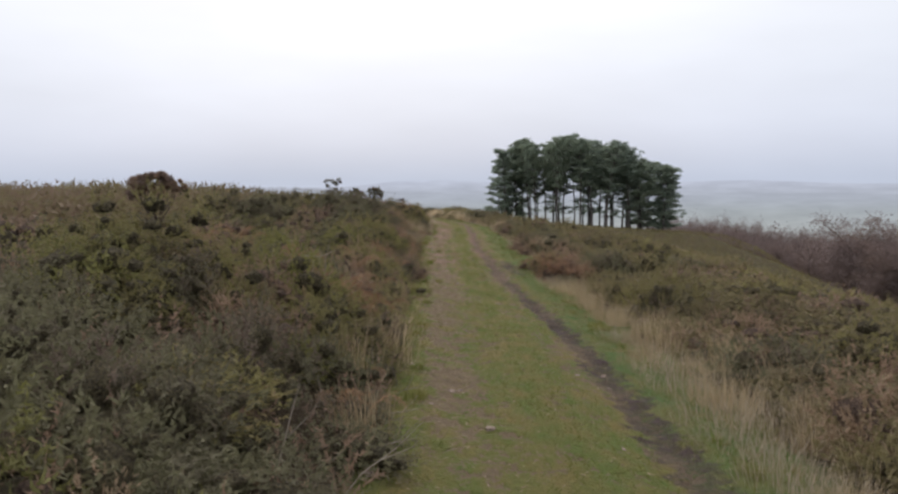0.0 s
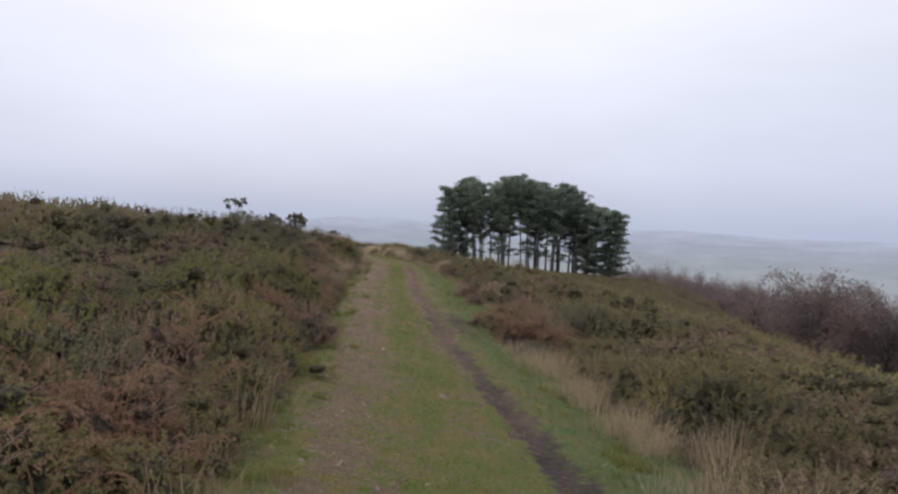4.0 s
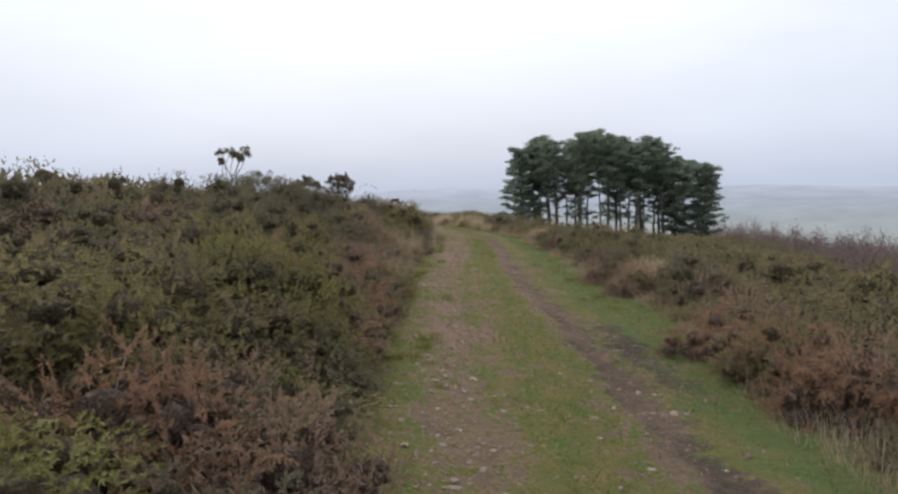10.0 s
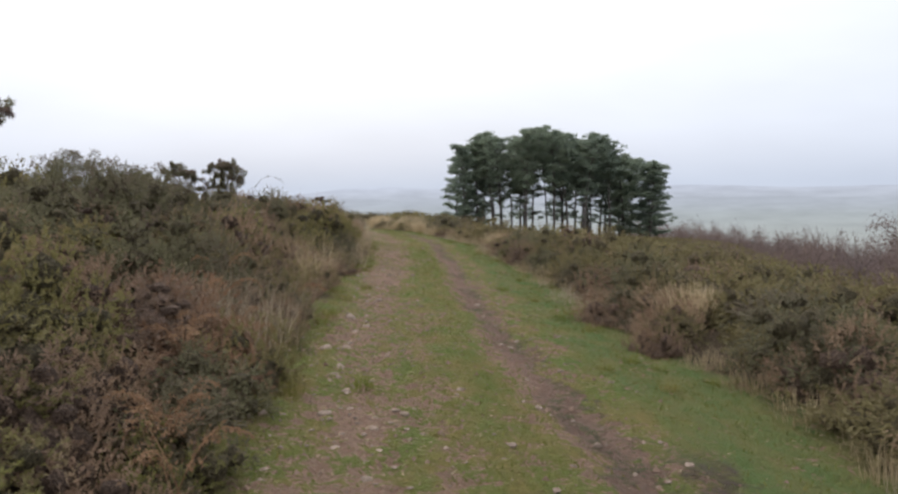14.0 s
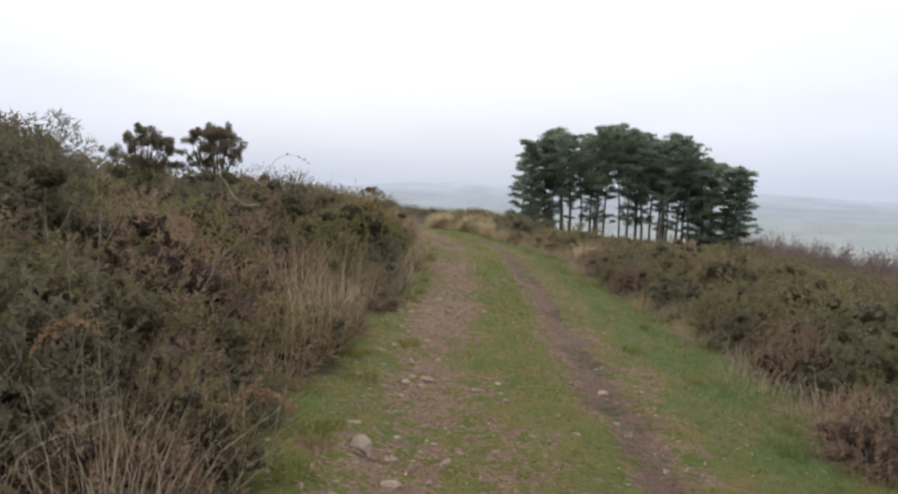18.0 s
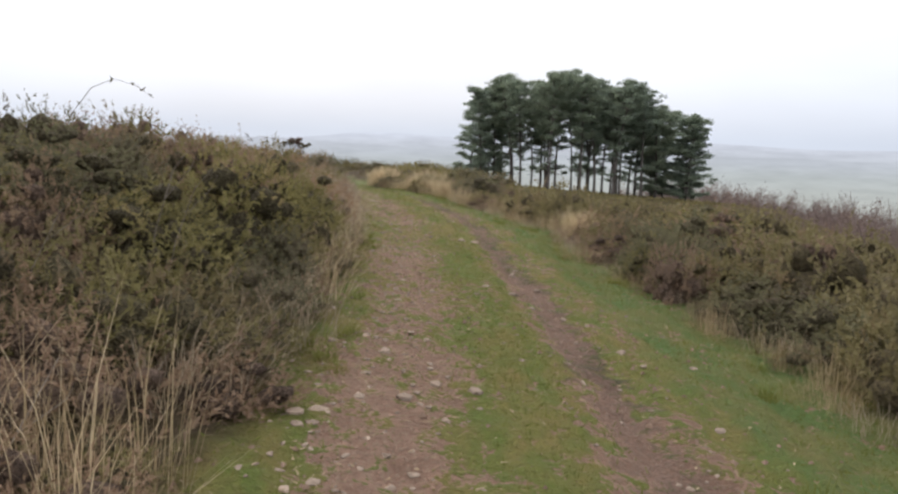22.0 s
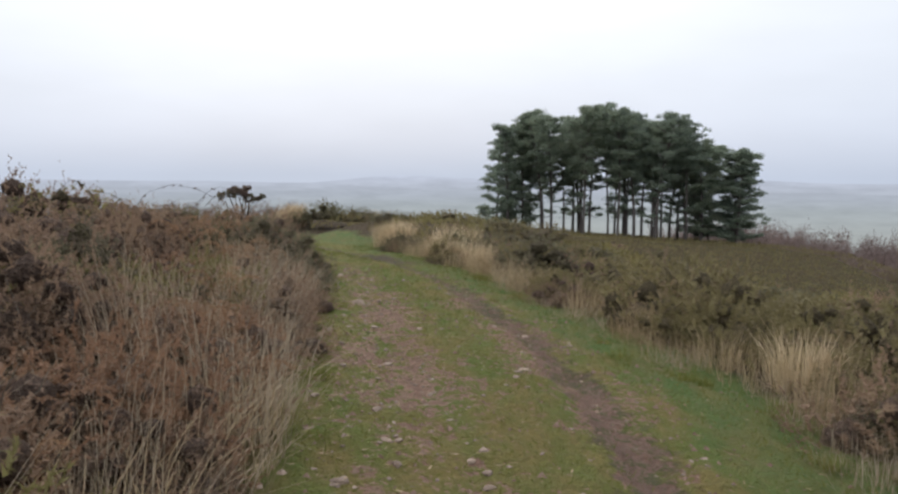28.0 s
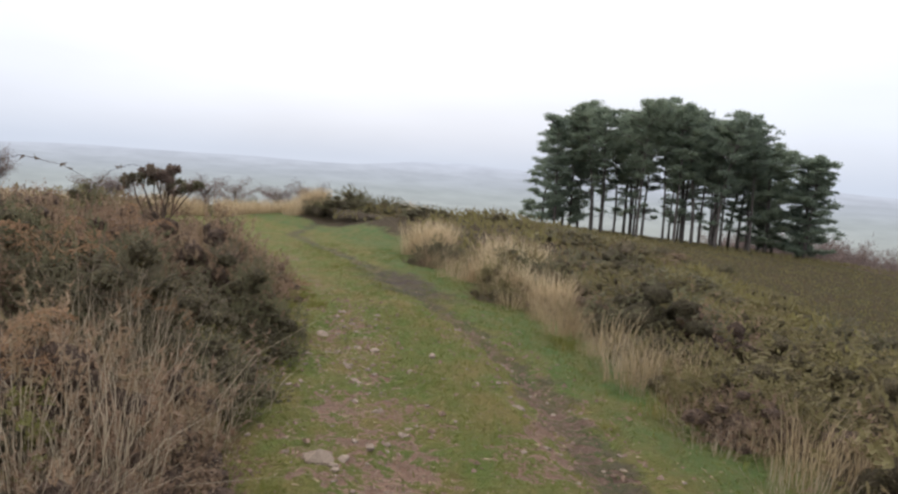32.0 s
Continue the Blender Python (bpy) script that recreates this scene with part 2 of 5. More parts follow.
CORE = inner_material("gorse_dead_twigs_painted_shade", (0.08, 0.066, 0.048), (0.225, 0.198, 0.112))
HEATH_CORE = inner_material("heather_twigs_painted_shade", (0.1, 0.072, 0.06), (0.265, 0.188, 0.146))
GREEN_CORE = inner_material("green_heather_twigs_painted_shade", (0.085, 0.068, 0.048), (0.235, 0.198, 0.108))


# ---- lie of the land ----
def table(rows):
    ys, vs = zip(*rows)
    return lambda y: np.interp(y, ys, vs)


LEVEL = table(((-60, 3.0), (-4, 0.34), (2, 0.0), (8, -0.35), (14, -0.67), (20, -0.85), (26, -0.9), (32, -0.97), (38, -0.99), (44, -1.0), (50, -1.12), (56, -1.4), (62, -1.68), (70, -2.0), (80, -2.45), (100, -3.3), (118, -4.2), (135, -5.0)))
EDGE_L = table(((-10, -0.4), (4, -0.48), (8, -0.6), (14, -0.88), (20, -0.95), (23, -1.1), (28, -1.3), (32, -1.3), (36, -1.05), (42, -1.2), (46, -1.65), (49, -2.05), (53, -3.2), (58, -5.2), (64, -8.5), (70, -14)))
EDGE_R = table(((-10, 2.1), (4, 2.2), (8, 2.5), (17, 2.72), (20, 2.3), (24, 2.6), (28, 2.5), (33, 2.5), (38, 2.4), (43, 2.25), (46, 1.68), (48, 1.0), (52, -0.1), (56, -1.4), (61, -2.2), (66, -4.5), (72, -10)))
RUT = table(((-10, 1.66), (4, 1.68), (6, 1.7), (9, 1.8), (12, 1.77), (16, 1.55), (19, 1.35), (24, 1.22), (29, 1.0), (36, 1.0), (41, 0.95), (43.5, 0.9), (45, 0.72), (46.2, 0.46), (48.4, 0.08), (52, -1.1), (56, -2.4), (64, -6)))
BANK = table(((-10, 1.0), (40, 1.0), (47, 0.75), (52, 0.35), (58, 0.0), (90, -0.2)))


def smooth(v, lo, hi):
    s = np.clip((v - lo) / (hi - lo), 0, 1)
    return s * s * (3 - 2 * s)


def land(x, y):
    x, y = np.asarray(x, float), np.asarray(y, float)
    g = LEVEL(y)
    sl = np.maximum(EDGE_L(y) - x, 0)
    left = 0.5 * smooth(sl, 0, 1.6) + 0.12 * np.clip(sl - 0.8, 0, 10) + 0.02 * np.clip(sl - 10.8, 0, 30)
    sr = np.maximum(x - EDGE_R(y), 0)
    near = np.minimum(sr, 9)
    right = 0.12 * smooth(sr, 0.2, 1.2) - 0.018 * near**2 - 0.27 * np.maximum(sr - 9, 0)
    far = -0.5 - 0.06 * np.maximum(sr - 8, 0)
    w = smooth(y, 55, 108)
    z = g + left * BANK(y) + right * (1 - w) + w * np.where(sr > 0, np.minimum(0, far * smooth(sr, 0, 16)), 0)
    # the track leans down to the right, and the heath swells beside the bend
    z = z - 0.1 * np.clip(x, -1.3, 3.2) * (1 - smooth(y, 48, 58)) * (1 - smooth(x, 3.2, 8))
    z = z + 0.85 * smooth(y, 54, 64) * (1 - smooth(y, 80, 100)) * smooth(sr, 0.2, 3.5) * (1 - smooth(sr, 7, 18))
    z = z - 1.5 * smooth(y, 70, 92) * smooth(5 - x, 0, 9)
    out = np.maximum.reduce([(x - 37) * smooth(y, 40, 90), -x - 45, y - 140, -30 - y, 0 * x])
    z = z - 0.36 * out * smooth(out, 0, 9)
    return np.maximum(z, -170)


def rough_ground(x, y):
    """Ruts and unevenness of the track, in metres."""
    m = x - RUT(y)
    u = (x - EDGE_L(y)) / (EDGE_R(y) - EDGE_L(y))
    d = -0.05 * np.exp(-(m / 0.22) ** 2) - 0.025 * np.exp(-((u - 0.2) / 0.12) ** 2) + 0.025 * np.exp(-((u - 0.48) / 0.12) ** 2)
    d += 0.02 * np.sin(7.1 * x + 2.0 * np.sin(3.3 * y)) * np.sin(5.7 * y + 1.7 * np.sin(4.1 * x))
    d += 0.011 * np.sin(19 * x + 3 * np.sin(11 * y)) * np.sin(23 * y + 2 * np.sin(13 * x))
    d += 0.012 * np.sin(31 * x + 5 * np.sin(17 * y)) * np.sin(27 * y + 4 * np.sin(23 * x))
    return d * (smooth(u, -0.25, 0.05) * (1 - smooth(u, 1.0, 1.4)))


def spread(lo, hi, step, reach, grow=1.35):
    """Grid lines: even from lo to hi, then ever wider out to reach on both sides."""
    mid = list(np.arange(lo, hi + 1e-6, step))
    a, s = [hi], step
    while a[-1] < reach:
        s *= grow
        a.append(a[-1] + s)
    b, s = [lo], step
    while b[-1] > -reach:
        s *= grow
        b.append(b[-1] - s)
    return np.array(b[:0:-1] + mid + a[1:])


def mesh_of(name, verts, faces, mat=None, smooth_faces=False):
    me = bpy.data.meshes.new(name)
    me.from_pydata([tuple(v) for v in verts] if not isinstance(verts, np.ndarray) else verts.tolist(), [], faces if isinstance(faces, list) else faces.tolist())
    if mat:
        for one in mat if isinstance(mat, (list, tuple)) else (mat,):
            me.materials.append(one)
    if smooth_faces:
        me.polygons.foreach_set("use_smooth", [True] * len(me.polygons))
    me.update()
    return me


def ground_material():
    m, nt, bsdf = material("heath_track_ground", 0.95)
    u = nt.nodes.new("ShaderNodeAttribute")
    u.attribute_name = "across"
    r = nt.nodes.new("ShaderNodeAttribute")
    r.attribute_name = "from_rut"
    geo = nt.nodes.new("ShaderNodeNewGeometry")
    pos = geo.outputs["Position"]
    sep = nt.nodes.new("ShaderNodeSeparateXYZ")
    nt.links.new(pos, sep.inputs[0])
    wob = maths(nt, "MULTIPLY_ADD", noise_at(nt, 1.3, 4.0, pos, 0.0, 1.0), 0.3, -0.15)
    uu = maths(nt, "ADD", u.outputs["Fac"], wob)
    rr = maths(nt, "MULTIPLY_ADD", wob, 1.6, r.outputs["Fac"])
    rr = maths(nt, "ADD", rr, maths(nt, "MULTIPLY_ADD", noise_at(nt, 5.0, 4.0, pos, 0.25, 0.75), 0.4, -0.2))
    tiny = noise_at(nt, 120.0, 3.0, pos, 0.3, 0.7)
    fine = noise_at(nt, 28.0, 6.0, pos, 0.3, 0.7)
    mid = noise_at(nt, 7.0, 5.0, pos, 0.33, 0.67)
    drawn = nt.nodes.new("ShaderNodeMapping")
    drawn.inputs["Scale"].default_value = (1.0, 0.45, 1.0)
    nt.links.new(pos, drawn.inputs[0])
    broad = noise_at(nt, 1.7, 4.0, drawn.outputs[0], 0.33, 0.67)
    patchy = noise_at(nt, 3.6, 5.0, drawn.outputs[0], 0.36, 0.64)

    def along(lo, hi):
        n = nt.nodes.new("ShaderNodeMapRange")
        n.interpolation_type = "SMOOTHSTEP"
        n.inputs[1].default_value, n.inputs[2].default_value = lo, hi
        nt.links.new(sep.outputs[1], n.inputs[0])
        return n.outputs[0]

    later, brow = along(13, 28), along(46, 52)
    litter = mix(nt, fine, (0.06, 0.045, 0.028), (0.12, 0.09, 0.055))
    earth = mix(nt, later, mix(nt, mid, (0.225, 0.168, 0.095), (0.37, 0.28, 0.168)), mix(nt, mid, (0.33, 0.195, 0.145), (0.53, 0.335, 0.258)))
    earth = mix(nt, maths(nt, "MULTIPLY", fine, 0.55), earth, (0.1, 0.072, 0.052))
    grit = noise_at(nt, 45.0, 2.0, drawn.outputs[0], 0.52, 0.62)
    earth = mix(nt, maths(nt, "MULTIPLY", maths(nt, "MULTIPLY", grit, 0.3), maths(nt, "MULTIPLY_ADD", later, 0.8, 0.2)), earth, (0.42, 0.34, 0.27))
    earth = mix(nt, maths(nt, "MULTIPLY", tiny, 0.3), earth, (0.34, 0.28, 0.23))
    turf = mix(nt, patchy, (0.285, 0.238, 0.084), (0.16, 0.228, 0.05))
    verge = mix(nt, patchy, (0.215, 0.225, 0.08), (0.118, 0.22, 0.065))
    turf = mix(nt, window(nt, uu, 0.8, 1.4, 0.08), turf, verge)
    turf = mix(nt, maths(nt, "MULTIPLY", fine, 0.5), turf, mix(nt, tiny, (0.06, 0.06, 0.022), (0.23, 0.21, 0.095)))
    mud = mix(nt, mid, (0.05, 0.037, 0.038), (0.16, 0.118, 0.115))
    mud = mix(nt, maths(nt, "MULTIPLY", fine, 0.5), mud, (0.045, 0.035, 0.033))
    lush = maths(nt, "MULTIPLY_ADD", window(nt, uu, 0.12, 0.28, 0.07), -0.3, 0.64)
    lush = maths(nt, "MULTIPLY_ADD", maths(nt, "MULTIPLY", window(nt, uu, 0.37, 0.55, 0.05), along(3, 9)), 0.2, lush)
    lush = maths(nt, "MULTIPLY_ADD", maths(nt, "SUBTRACT", 1.0, along(5, 11)), 0.14, lush)
    lush = maths(nt, "MULTIPLY_ADD", maths(nt, "MULTIPLY", window(nt, uu, 0.54, 0.6, 0.04), later), -0.16, lush)
    lush = maths(nt, "MULTIPLY_ADD", window(nt, uu, 0.78, 1.3, 0.06), 0.3, lush)
    lush = maths(nt, "MULTIPLY_ADD", window(nt, uu, -0.2, 0.08, 0.06), 0.22, lush)
    lush = maths(nt, "MULTIPLY_ADD", maths(nt, "ADD", brow, maths(nt, "MULTIPLY", along(35, 40), 0.1)), 0.45, lush)
    lush = maths(nt, "SUBTRACT", lush, maths(nt, "MULTIPLY", window(nt, rr, -0.2, 0.14, 0.1), 0.28))
    lush = maths(nt, "MULTIPLY_ADD", maths(nt, "SUBTRACT", broad, 0.5), 0.62, lush)
    lush = maths(nt, "MULTIPLY_ADD", maths(nt, "SUBTRACT", mid, 0.5), 0.85, lush)
    lush = maths(nt, "MULTIPLY_ADD", maths(nt, "SUBTRACT", fine, 0.5), 0.42, lush)
    green = nt.nodes.new("ShaderNodeMapRange")
    green.interpolation_type = "SMOOTHSTEP"
    green.inputs[1].default_value, green.inputs[2].default_value = 0.34, 0.6
    nt.links.new(lush, green.inputs[0])
    c = mix(nt, green.outputs[0], earth, turf)
    wet = maths(nt, "MULTIPLY", window(nt, rr, -0.16, 0.19, 0.09), maths(nt, "SUBTRACT", 1.0, maths(nt, "MULTIPLY", later, 0.35)))
    bend = maths(nt, "MULTIPLY", window(nt, sep.outputs[1], 51.8, 55.2, 0.6), window(nt, rr, -0.5, 0.5, 0.2))
    wet = maths(nt, "MAXIMUM", wet, bend)
    slough = maths(nt, "MULTIPLY", window(nt, sep.outputs[1], 20.6, 24.2, 0.5), window(nt, rr, 0.32, 0.75, 0.12))
    wet = maths(nt, "MAXIMUM", wet, slough)
    wet = maths(nt, "MULTIPLY", wet, maths(nt, "MULTIPLY_ADD", maths(nt, "ADD", broad, mid), 0.62, 0.12))
    wet.node.use_clamp = True
    c = mix(nt, wet, c, mud)
    heath = mix(nt, noise_at(nt, 0.9, 5.0, pos, 0.35, 0.65), (0.085, 0.08, 0.028), (0.10, 0.07, 0.04))
    heath = mix(nt, maths(nt, "MULTIPLY", fine, 0.6), heath, (0.05, 0.042, 0.02))
    away = nt.nodes.new("ShaderNodeMapRange")
    away.inputs[1].default_value, away.inputs[2].default_value = 1.6, 2.6
    nt.links.new(maths(nt, "ABSOLUTE", maths(nt, "SUBTRACT", uu, 0.5)), away.inputs[0])
    litter = mix(nt, away.outputs[0], litter, heath)
    c = mix(nt, window(nt, uu, -0.02, 1.16, 0.06), litter, c)
    nt.links.new(c, bsdf.inputs["Base Color"])
    h = maths(nt, "ADD", maths(nt, "MULTIPLY", fine, 0.7), maths(nt, "MULTIPLY", tiny, 0.3))
    h = maths(nt, "ADD", h, maths(nt, "MULTIPLY", mid, 1.2))
    bump(nt, bsdf, h, 1.0, 0.07)
    return m


def build_ground():
    xs, ys = spread(-2.4, 3.4, 0.07, 4200), spread(1.0, 52.0, 0.08, 4200)
    gx, gy = np.meshgrid(xs, ys)
    gz = land(gx, gy) + rough_ground(gx, gy)
    verts = np.stack([gx, gy, gz], -1).reshape(-1, 3)
    nx, ny = len(xs), len(ys)
    i = (np.arange(ny - 1)[:, None] * nx + np.arange(nx - 1)[None, :]).ravel()
    faces = np.stack([i, i + 1, i + nx + 1, i + nx], -1)
    me = mesh_of("ground", verts, faces, ground_material(), True)
    across = (gx - EDGE_L(gy)) / (EDGE_R(gy) - EDGE_L(gy))
    a = me.attributes.new("across", "FLOAT", "POINT")
    a.data.foreach_set("value", across.ravel().astype(np.float32))
    b = me.attributes.new("from_rut", "FLOAT", "POINT")
    b.data.foreach_set("value", (gx - RUT(gy)).ravel().astype(np.float32))
    tagged(new("ground", me), "worn grassy heath track with stony ruts and dark mud", "ground", kind="structure")


build_ground()


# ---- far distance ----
# Glows by itself, unlit by the sky; haze is painted into its colours by height.
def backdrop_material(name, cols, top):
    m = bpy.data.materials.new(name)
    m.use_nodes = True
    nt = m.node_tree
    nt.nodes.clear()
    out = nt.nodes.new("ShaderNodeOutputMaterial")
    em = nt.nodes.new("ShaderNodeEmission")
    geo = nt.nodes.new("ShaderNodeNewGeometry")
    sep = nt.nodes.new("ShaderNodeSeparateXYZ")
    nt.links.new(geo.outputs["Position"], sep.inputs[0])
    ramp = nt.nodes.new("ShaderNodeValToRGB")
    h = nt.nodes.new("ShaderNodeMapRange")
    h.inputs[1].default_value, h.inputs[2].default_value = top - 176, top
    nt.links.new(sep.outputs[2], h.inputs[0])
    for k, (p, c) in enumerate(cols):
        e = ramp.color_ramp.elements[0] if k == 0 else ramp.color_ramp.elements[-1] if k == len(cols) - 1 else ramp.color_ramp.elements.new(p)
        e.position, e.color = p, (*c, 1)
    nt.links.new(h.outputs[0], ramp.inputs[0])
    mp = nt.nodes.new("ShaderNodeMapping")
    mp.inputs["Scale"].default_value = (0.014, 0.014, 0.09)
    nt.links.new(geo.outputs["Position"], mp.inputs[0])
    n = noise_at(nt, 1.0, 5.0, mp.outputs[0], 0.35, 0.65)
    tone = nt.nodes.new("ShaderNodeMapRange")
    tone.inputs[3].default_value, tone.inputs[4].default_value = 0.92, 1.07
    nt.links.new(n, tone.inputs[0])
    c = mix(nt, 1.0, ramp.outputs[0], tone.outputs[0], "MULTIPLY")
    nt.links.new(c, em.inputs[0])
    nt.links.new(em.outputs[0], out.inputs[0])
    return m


def ridge_line(name, radius, a0, a1, top, mat, label, low=-200.0):
    """A long far ridge: an arc of the given radius, its crest by bearing in degrees from +y to the right."""
    n = 160
    verts, faces = [], []
    for k in range(n + 1):
        b = radians(a0 + (a1 - a0) * k / n)
        x, y = radius * math.sin(b), radius * math.cos(b)
        verts += [(x, y, low), (x, y, top(math.degrees(b)))]
        if k < n:
            faces.append((2 * k, 2 * k + 2, 2 * k + 3, 2 * k + 1))
    tagged(new(name, mesh_of(name, verts, faces, mat)), label, "distance", kind="structure")


# painted haze: paler and bluer towards each crest
PAINTED_HAZE = backdrop_material("lowland_painted_haze", ((0.0, (0.32, 0.35, 0.33)), (0.6, (0.355, 0.4, 0.425)), (0.8, (0.395, 0.44, 0.51)), (0.93, (0.455, 0.505, 0.6)), (1.0, (0.51, 0.575, 0.685))), 6)
NEARER = backdrop_material("nearer_fields_painted_haze", ((0.0, (0.33, 0.355, 0.33)), (0.58, (0.35, 0.385, 0.385)), (0.78, (0.35, 0.395, 0.42)), (0.9, (0.37, 0.415, 0.475)), (1.0, (0.4, 0.445, 0.52))), -15)
SKYLINE = table(((-180, -0.3), (-60, -0.5), (-33, -0.55), (-23, -0.4), (-14, -0.6), (-8, -0.5), (-5, -0.2), (-1.5, -0.02), (2.5, -0.12), (6, -0.3), (20, -0.2), (32, -0.4), (60, -0.5), (180, -0.3)))
ridge_line("backdrop", 1600, -180, 180, lambda a: 1.0 + 1600 * math.tan(radians(float(SKYLINE(a)))) + 1.2 * math.sin(a * 2.3) + 0.8 * math.sin(a * 5.1), PAINTED_HAZE, "glowing backdrop of pale lowland and low hills with haze painted in")
ridge_line("nearer_backdrop", 1300, -180, 180, lambda a: 1.0 + 1300 * math.tan(radians(-1.15 + 0.06 * math.sin(0.21 * a + 1) + 0.03 * math.sin(0.53 * a))) + 1.0 * math.sin(a * 3.1) + 0.7 * math.sin(a * 7.3), NEARER, "glowing backdrop of nearer fields and hedges with haze painted in")


# ---- plants ----
def sphere_points(rng, n, up=-0.2):
    v = rng.normal(size=(n * 4 + 8, 3))
    v /= np.linalg.norm(v, axis=1)[:, None]
    return v[v[:, 2] > up][:n]


def unit(v):
    return v / (np.linalg.norm(v, axis=1)[:, None] + 1e-9)


def sprig_faces(rng, base, way, length, width):
    """Narrow three-cornered leaves."""
    n = len(base)
    side = unit(np.cross(way, rng.normal(size=(n, 3))))
    w = (width * rng.uniform(0.6, 1.3, n))[:, None]
    l = (length * rng.uniform(0.5, 1.5, n))[:, None]
    v = np.stack([base - side * w, base + side * w, base + way * l], 1).reshape(-1, 3)
    return v


def loose(name, v, mat):
    return mesh_of(name, v, np.arange(len(v)).reshape(-1, 3), mat)


def ico(sub):
    bm = bmesh.new()
    bmesh.ops.create_icosphere(bm, subdivisions=sub, radius=1.0)
    v = np.array([q.co[:] for q in bm.verts])
    f = np.array([[q.index for q in p.verts] for p in bm.faces])
    bm.free()
    return v, f


BALL = ico(2)
BALL_LOW = ico(1)


def shoots(rng, base, way, length, n, leaf_len, leaf_wide, droop=0.0, face=None):
    """Leafy shoots: n small leaves set round each, thinning to the tip, lying flat towards face where it is given."""
    m = len(base)
    t = rng.uniform(0.0, 1.0, (m, n, 1))
    along = way[:, None, :] * length[:, None, None] * t
    along[..., 2] -= droop * (length[:, None] * t[..., 0]) ** 2
    p = (base[:, None, :] + along).reshape(-1, 3)
    lie = (0.75, 0.75) if face is None else (0.6, 0.8)
    w = unit((lie[0] * way[:, None, :] + lie[1] * rng.normal(size=(m, n, 3))).reshape(-1, 3))
    size = (1.15 - 0.5 * t).reshape(-1)
    turn = rng.normal(size=w.shape)
    if face is not None:
        turn = np.repeat(face, n, 0) + 0.42 * turn
    side = unit(np.cross(w, turn)) * (leaf_wide * size * rng.uniform(0.6, 1.3, len(size)))[:, None]
    tip = p + w * (leaf_len * size * rng.uniform(0.6, 1.4, len(size)))[:, None]
    return np.stack([p - side, p + side, tip], 1).reshape(-1, 3)


def bush_meshes(name, seed, n_shoots, needles, reach, leaf_len, leaf_wide, leaf, core, rise=0.3, rag=0.35, droop=0.0, heads=15, head=0.33, aspect=1.0):
    """A bush, aspect times one metre high and about 1.7 wide, on the origin: rounded heads of leafy shoots over a dense
    dead inside in shaded foliage colours.
    """
    rng = np.random.default_rng(seed)
    squash = np.array([0.82, 0.82, 0.9 * aspect])
    # the heads, spread evenly over a dome, some standing out and some sunk
    k = np.arange(heads) + 0.5
    up = 1 - 1.12 * k / heads
    turn = k * 2.39996 + rng.uniform(-0.35, 0.35, heads)
    dome = np.stack([np.sqrt(np.maximum(0, 1 - up**2)) * np.cos(turn), np.sqrt(np.maximum(0, 1 - up**2)) * np.sin(turn), up], -1)
    size = head * rng.uniform(0.65, 1.25, heads)
    stand_out = rng.uniform(-0.3, 0.14, heads)
    stand_out[0] = 0.06
    mid = dome * squash * (1.0 - size * np.minimum(1, 0.4 + 0.6 / aspect) + stand_out)[:, None]
    mid[:, 2] = np.maximum(mid[:, 2] - 0.9 * size * max(0.0, 1 - aspect) * 0.5, 0.02)
    share = size**2 / np.sum(size**2)
    which = rng.choice(heads, n_shoots, p=share)
    e = sphere_points(rng, n_shoots, -0.85)
    e = unit(e + 0.45 * dome[which])
    way = unit(e + np.array([0, 0, rise]) + rag * rng.normal(size=e.shape))
    lump = 1 + 0.1 * np.sin(9 * e[:, 0] + 3 * which) * np.sin(8 * e[:, 1] - 2 * which)
    base = mid[which] + e * (size[which] * lump * rng.uniform(0.52, 0.98, n_shoots))[:, None]
    base[:, 2] = np.maximum(base[:, 2], 0.0)
    length = reach * rng.uniform(0.4, 1.3, n_shoots) * np.where(rng.uniform(0, 1, n_shoots) < 0.06, 2.0, 1.0)
    v = shoots(rng, base, way, length, needles, leaf_len, leaf_wide, droop, face=e)
    # the dead inside of each head, packed with twigs, its colour darkened like shaded foliage
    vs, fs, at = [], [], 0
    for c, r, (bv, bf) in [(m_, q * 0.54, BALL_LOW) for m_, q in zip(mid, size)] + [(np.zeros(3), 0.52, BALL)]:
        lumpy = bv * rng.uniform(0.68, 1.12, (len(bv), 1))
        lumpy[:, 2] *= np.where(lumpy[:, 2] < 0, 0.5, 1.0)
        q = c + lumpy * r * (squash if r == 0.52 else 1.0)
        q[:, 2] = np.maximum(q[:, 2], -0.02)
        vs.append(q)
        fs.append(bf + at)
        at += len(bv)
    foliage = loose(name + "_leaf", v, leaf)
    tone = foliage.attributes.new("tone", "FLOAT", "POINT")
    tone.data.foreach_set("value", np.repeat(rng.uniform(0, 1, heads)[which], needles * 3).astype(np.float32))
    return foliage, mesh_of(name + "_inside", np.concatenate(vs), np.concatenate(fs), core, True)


def part(name, me, parent, label=""):
    ob = new(name, me)
    ob.parent = parent
    if label:
        tagged(ob, label)
    return ob


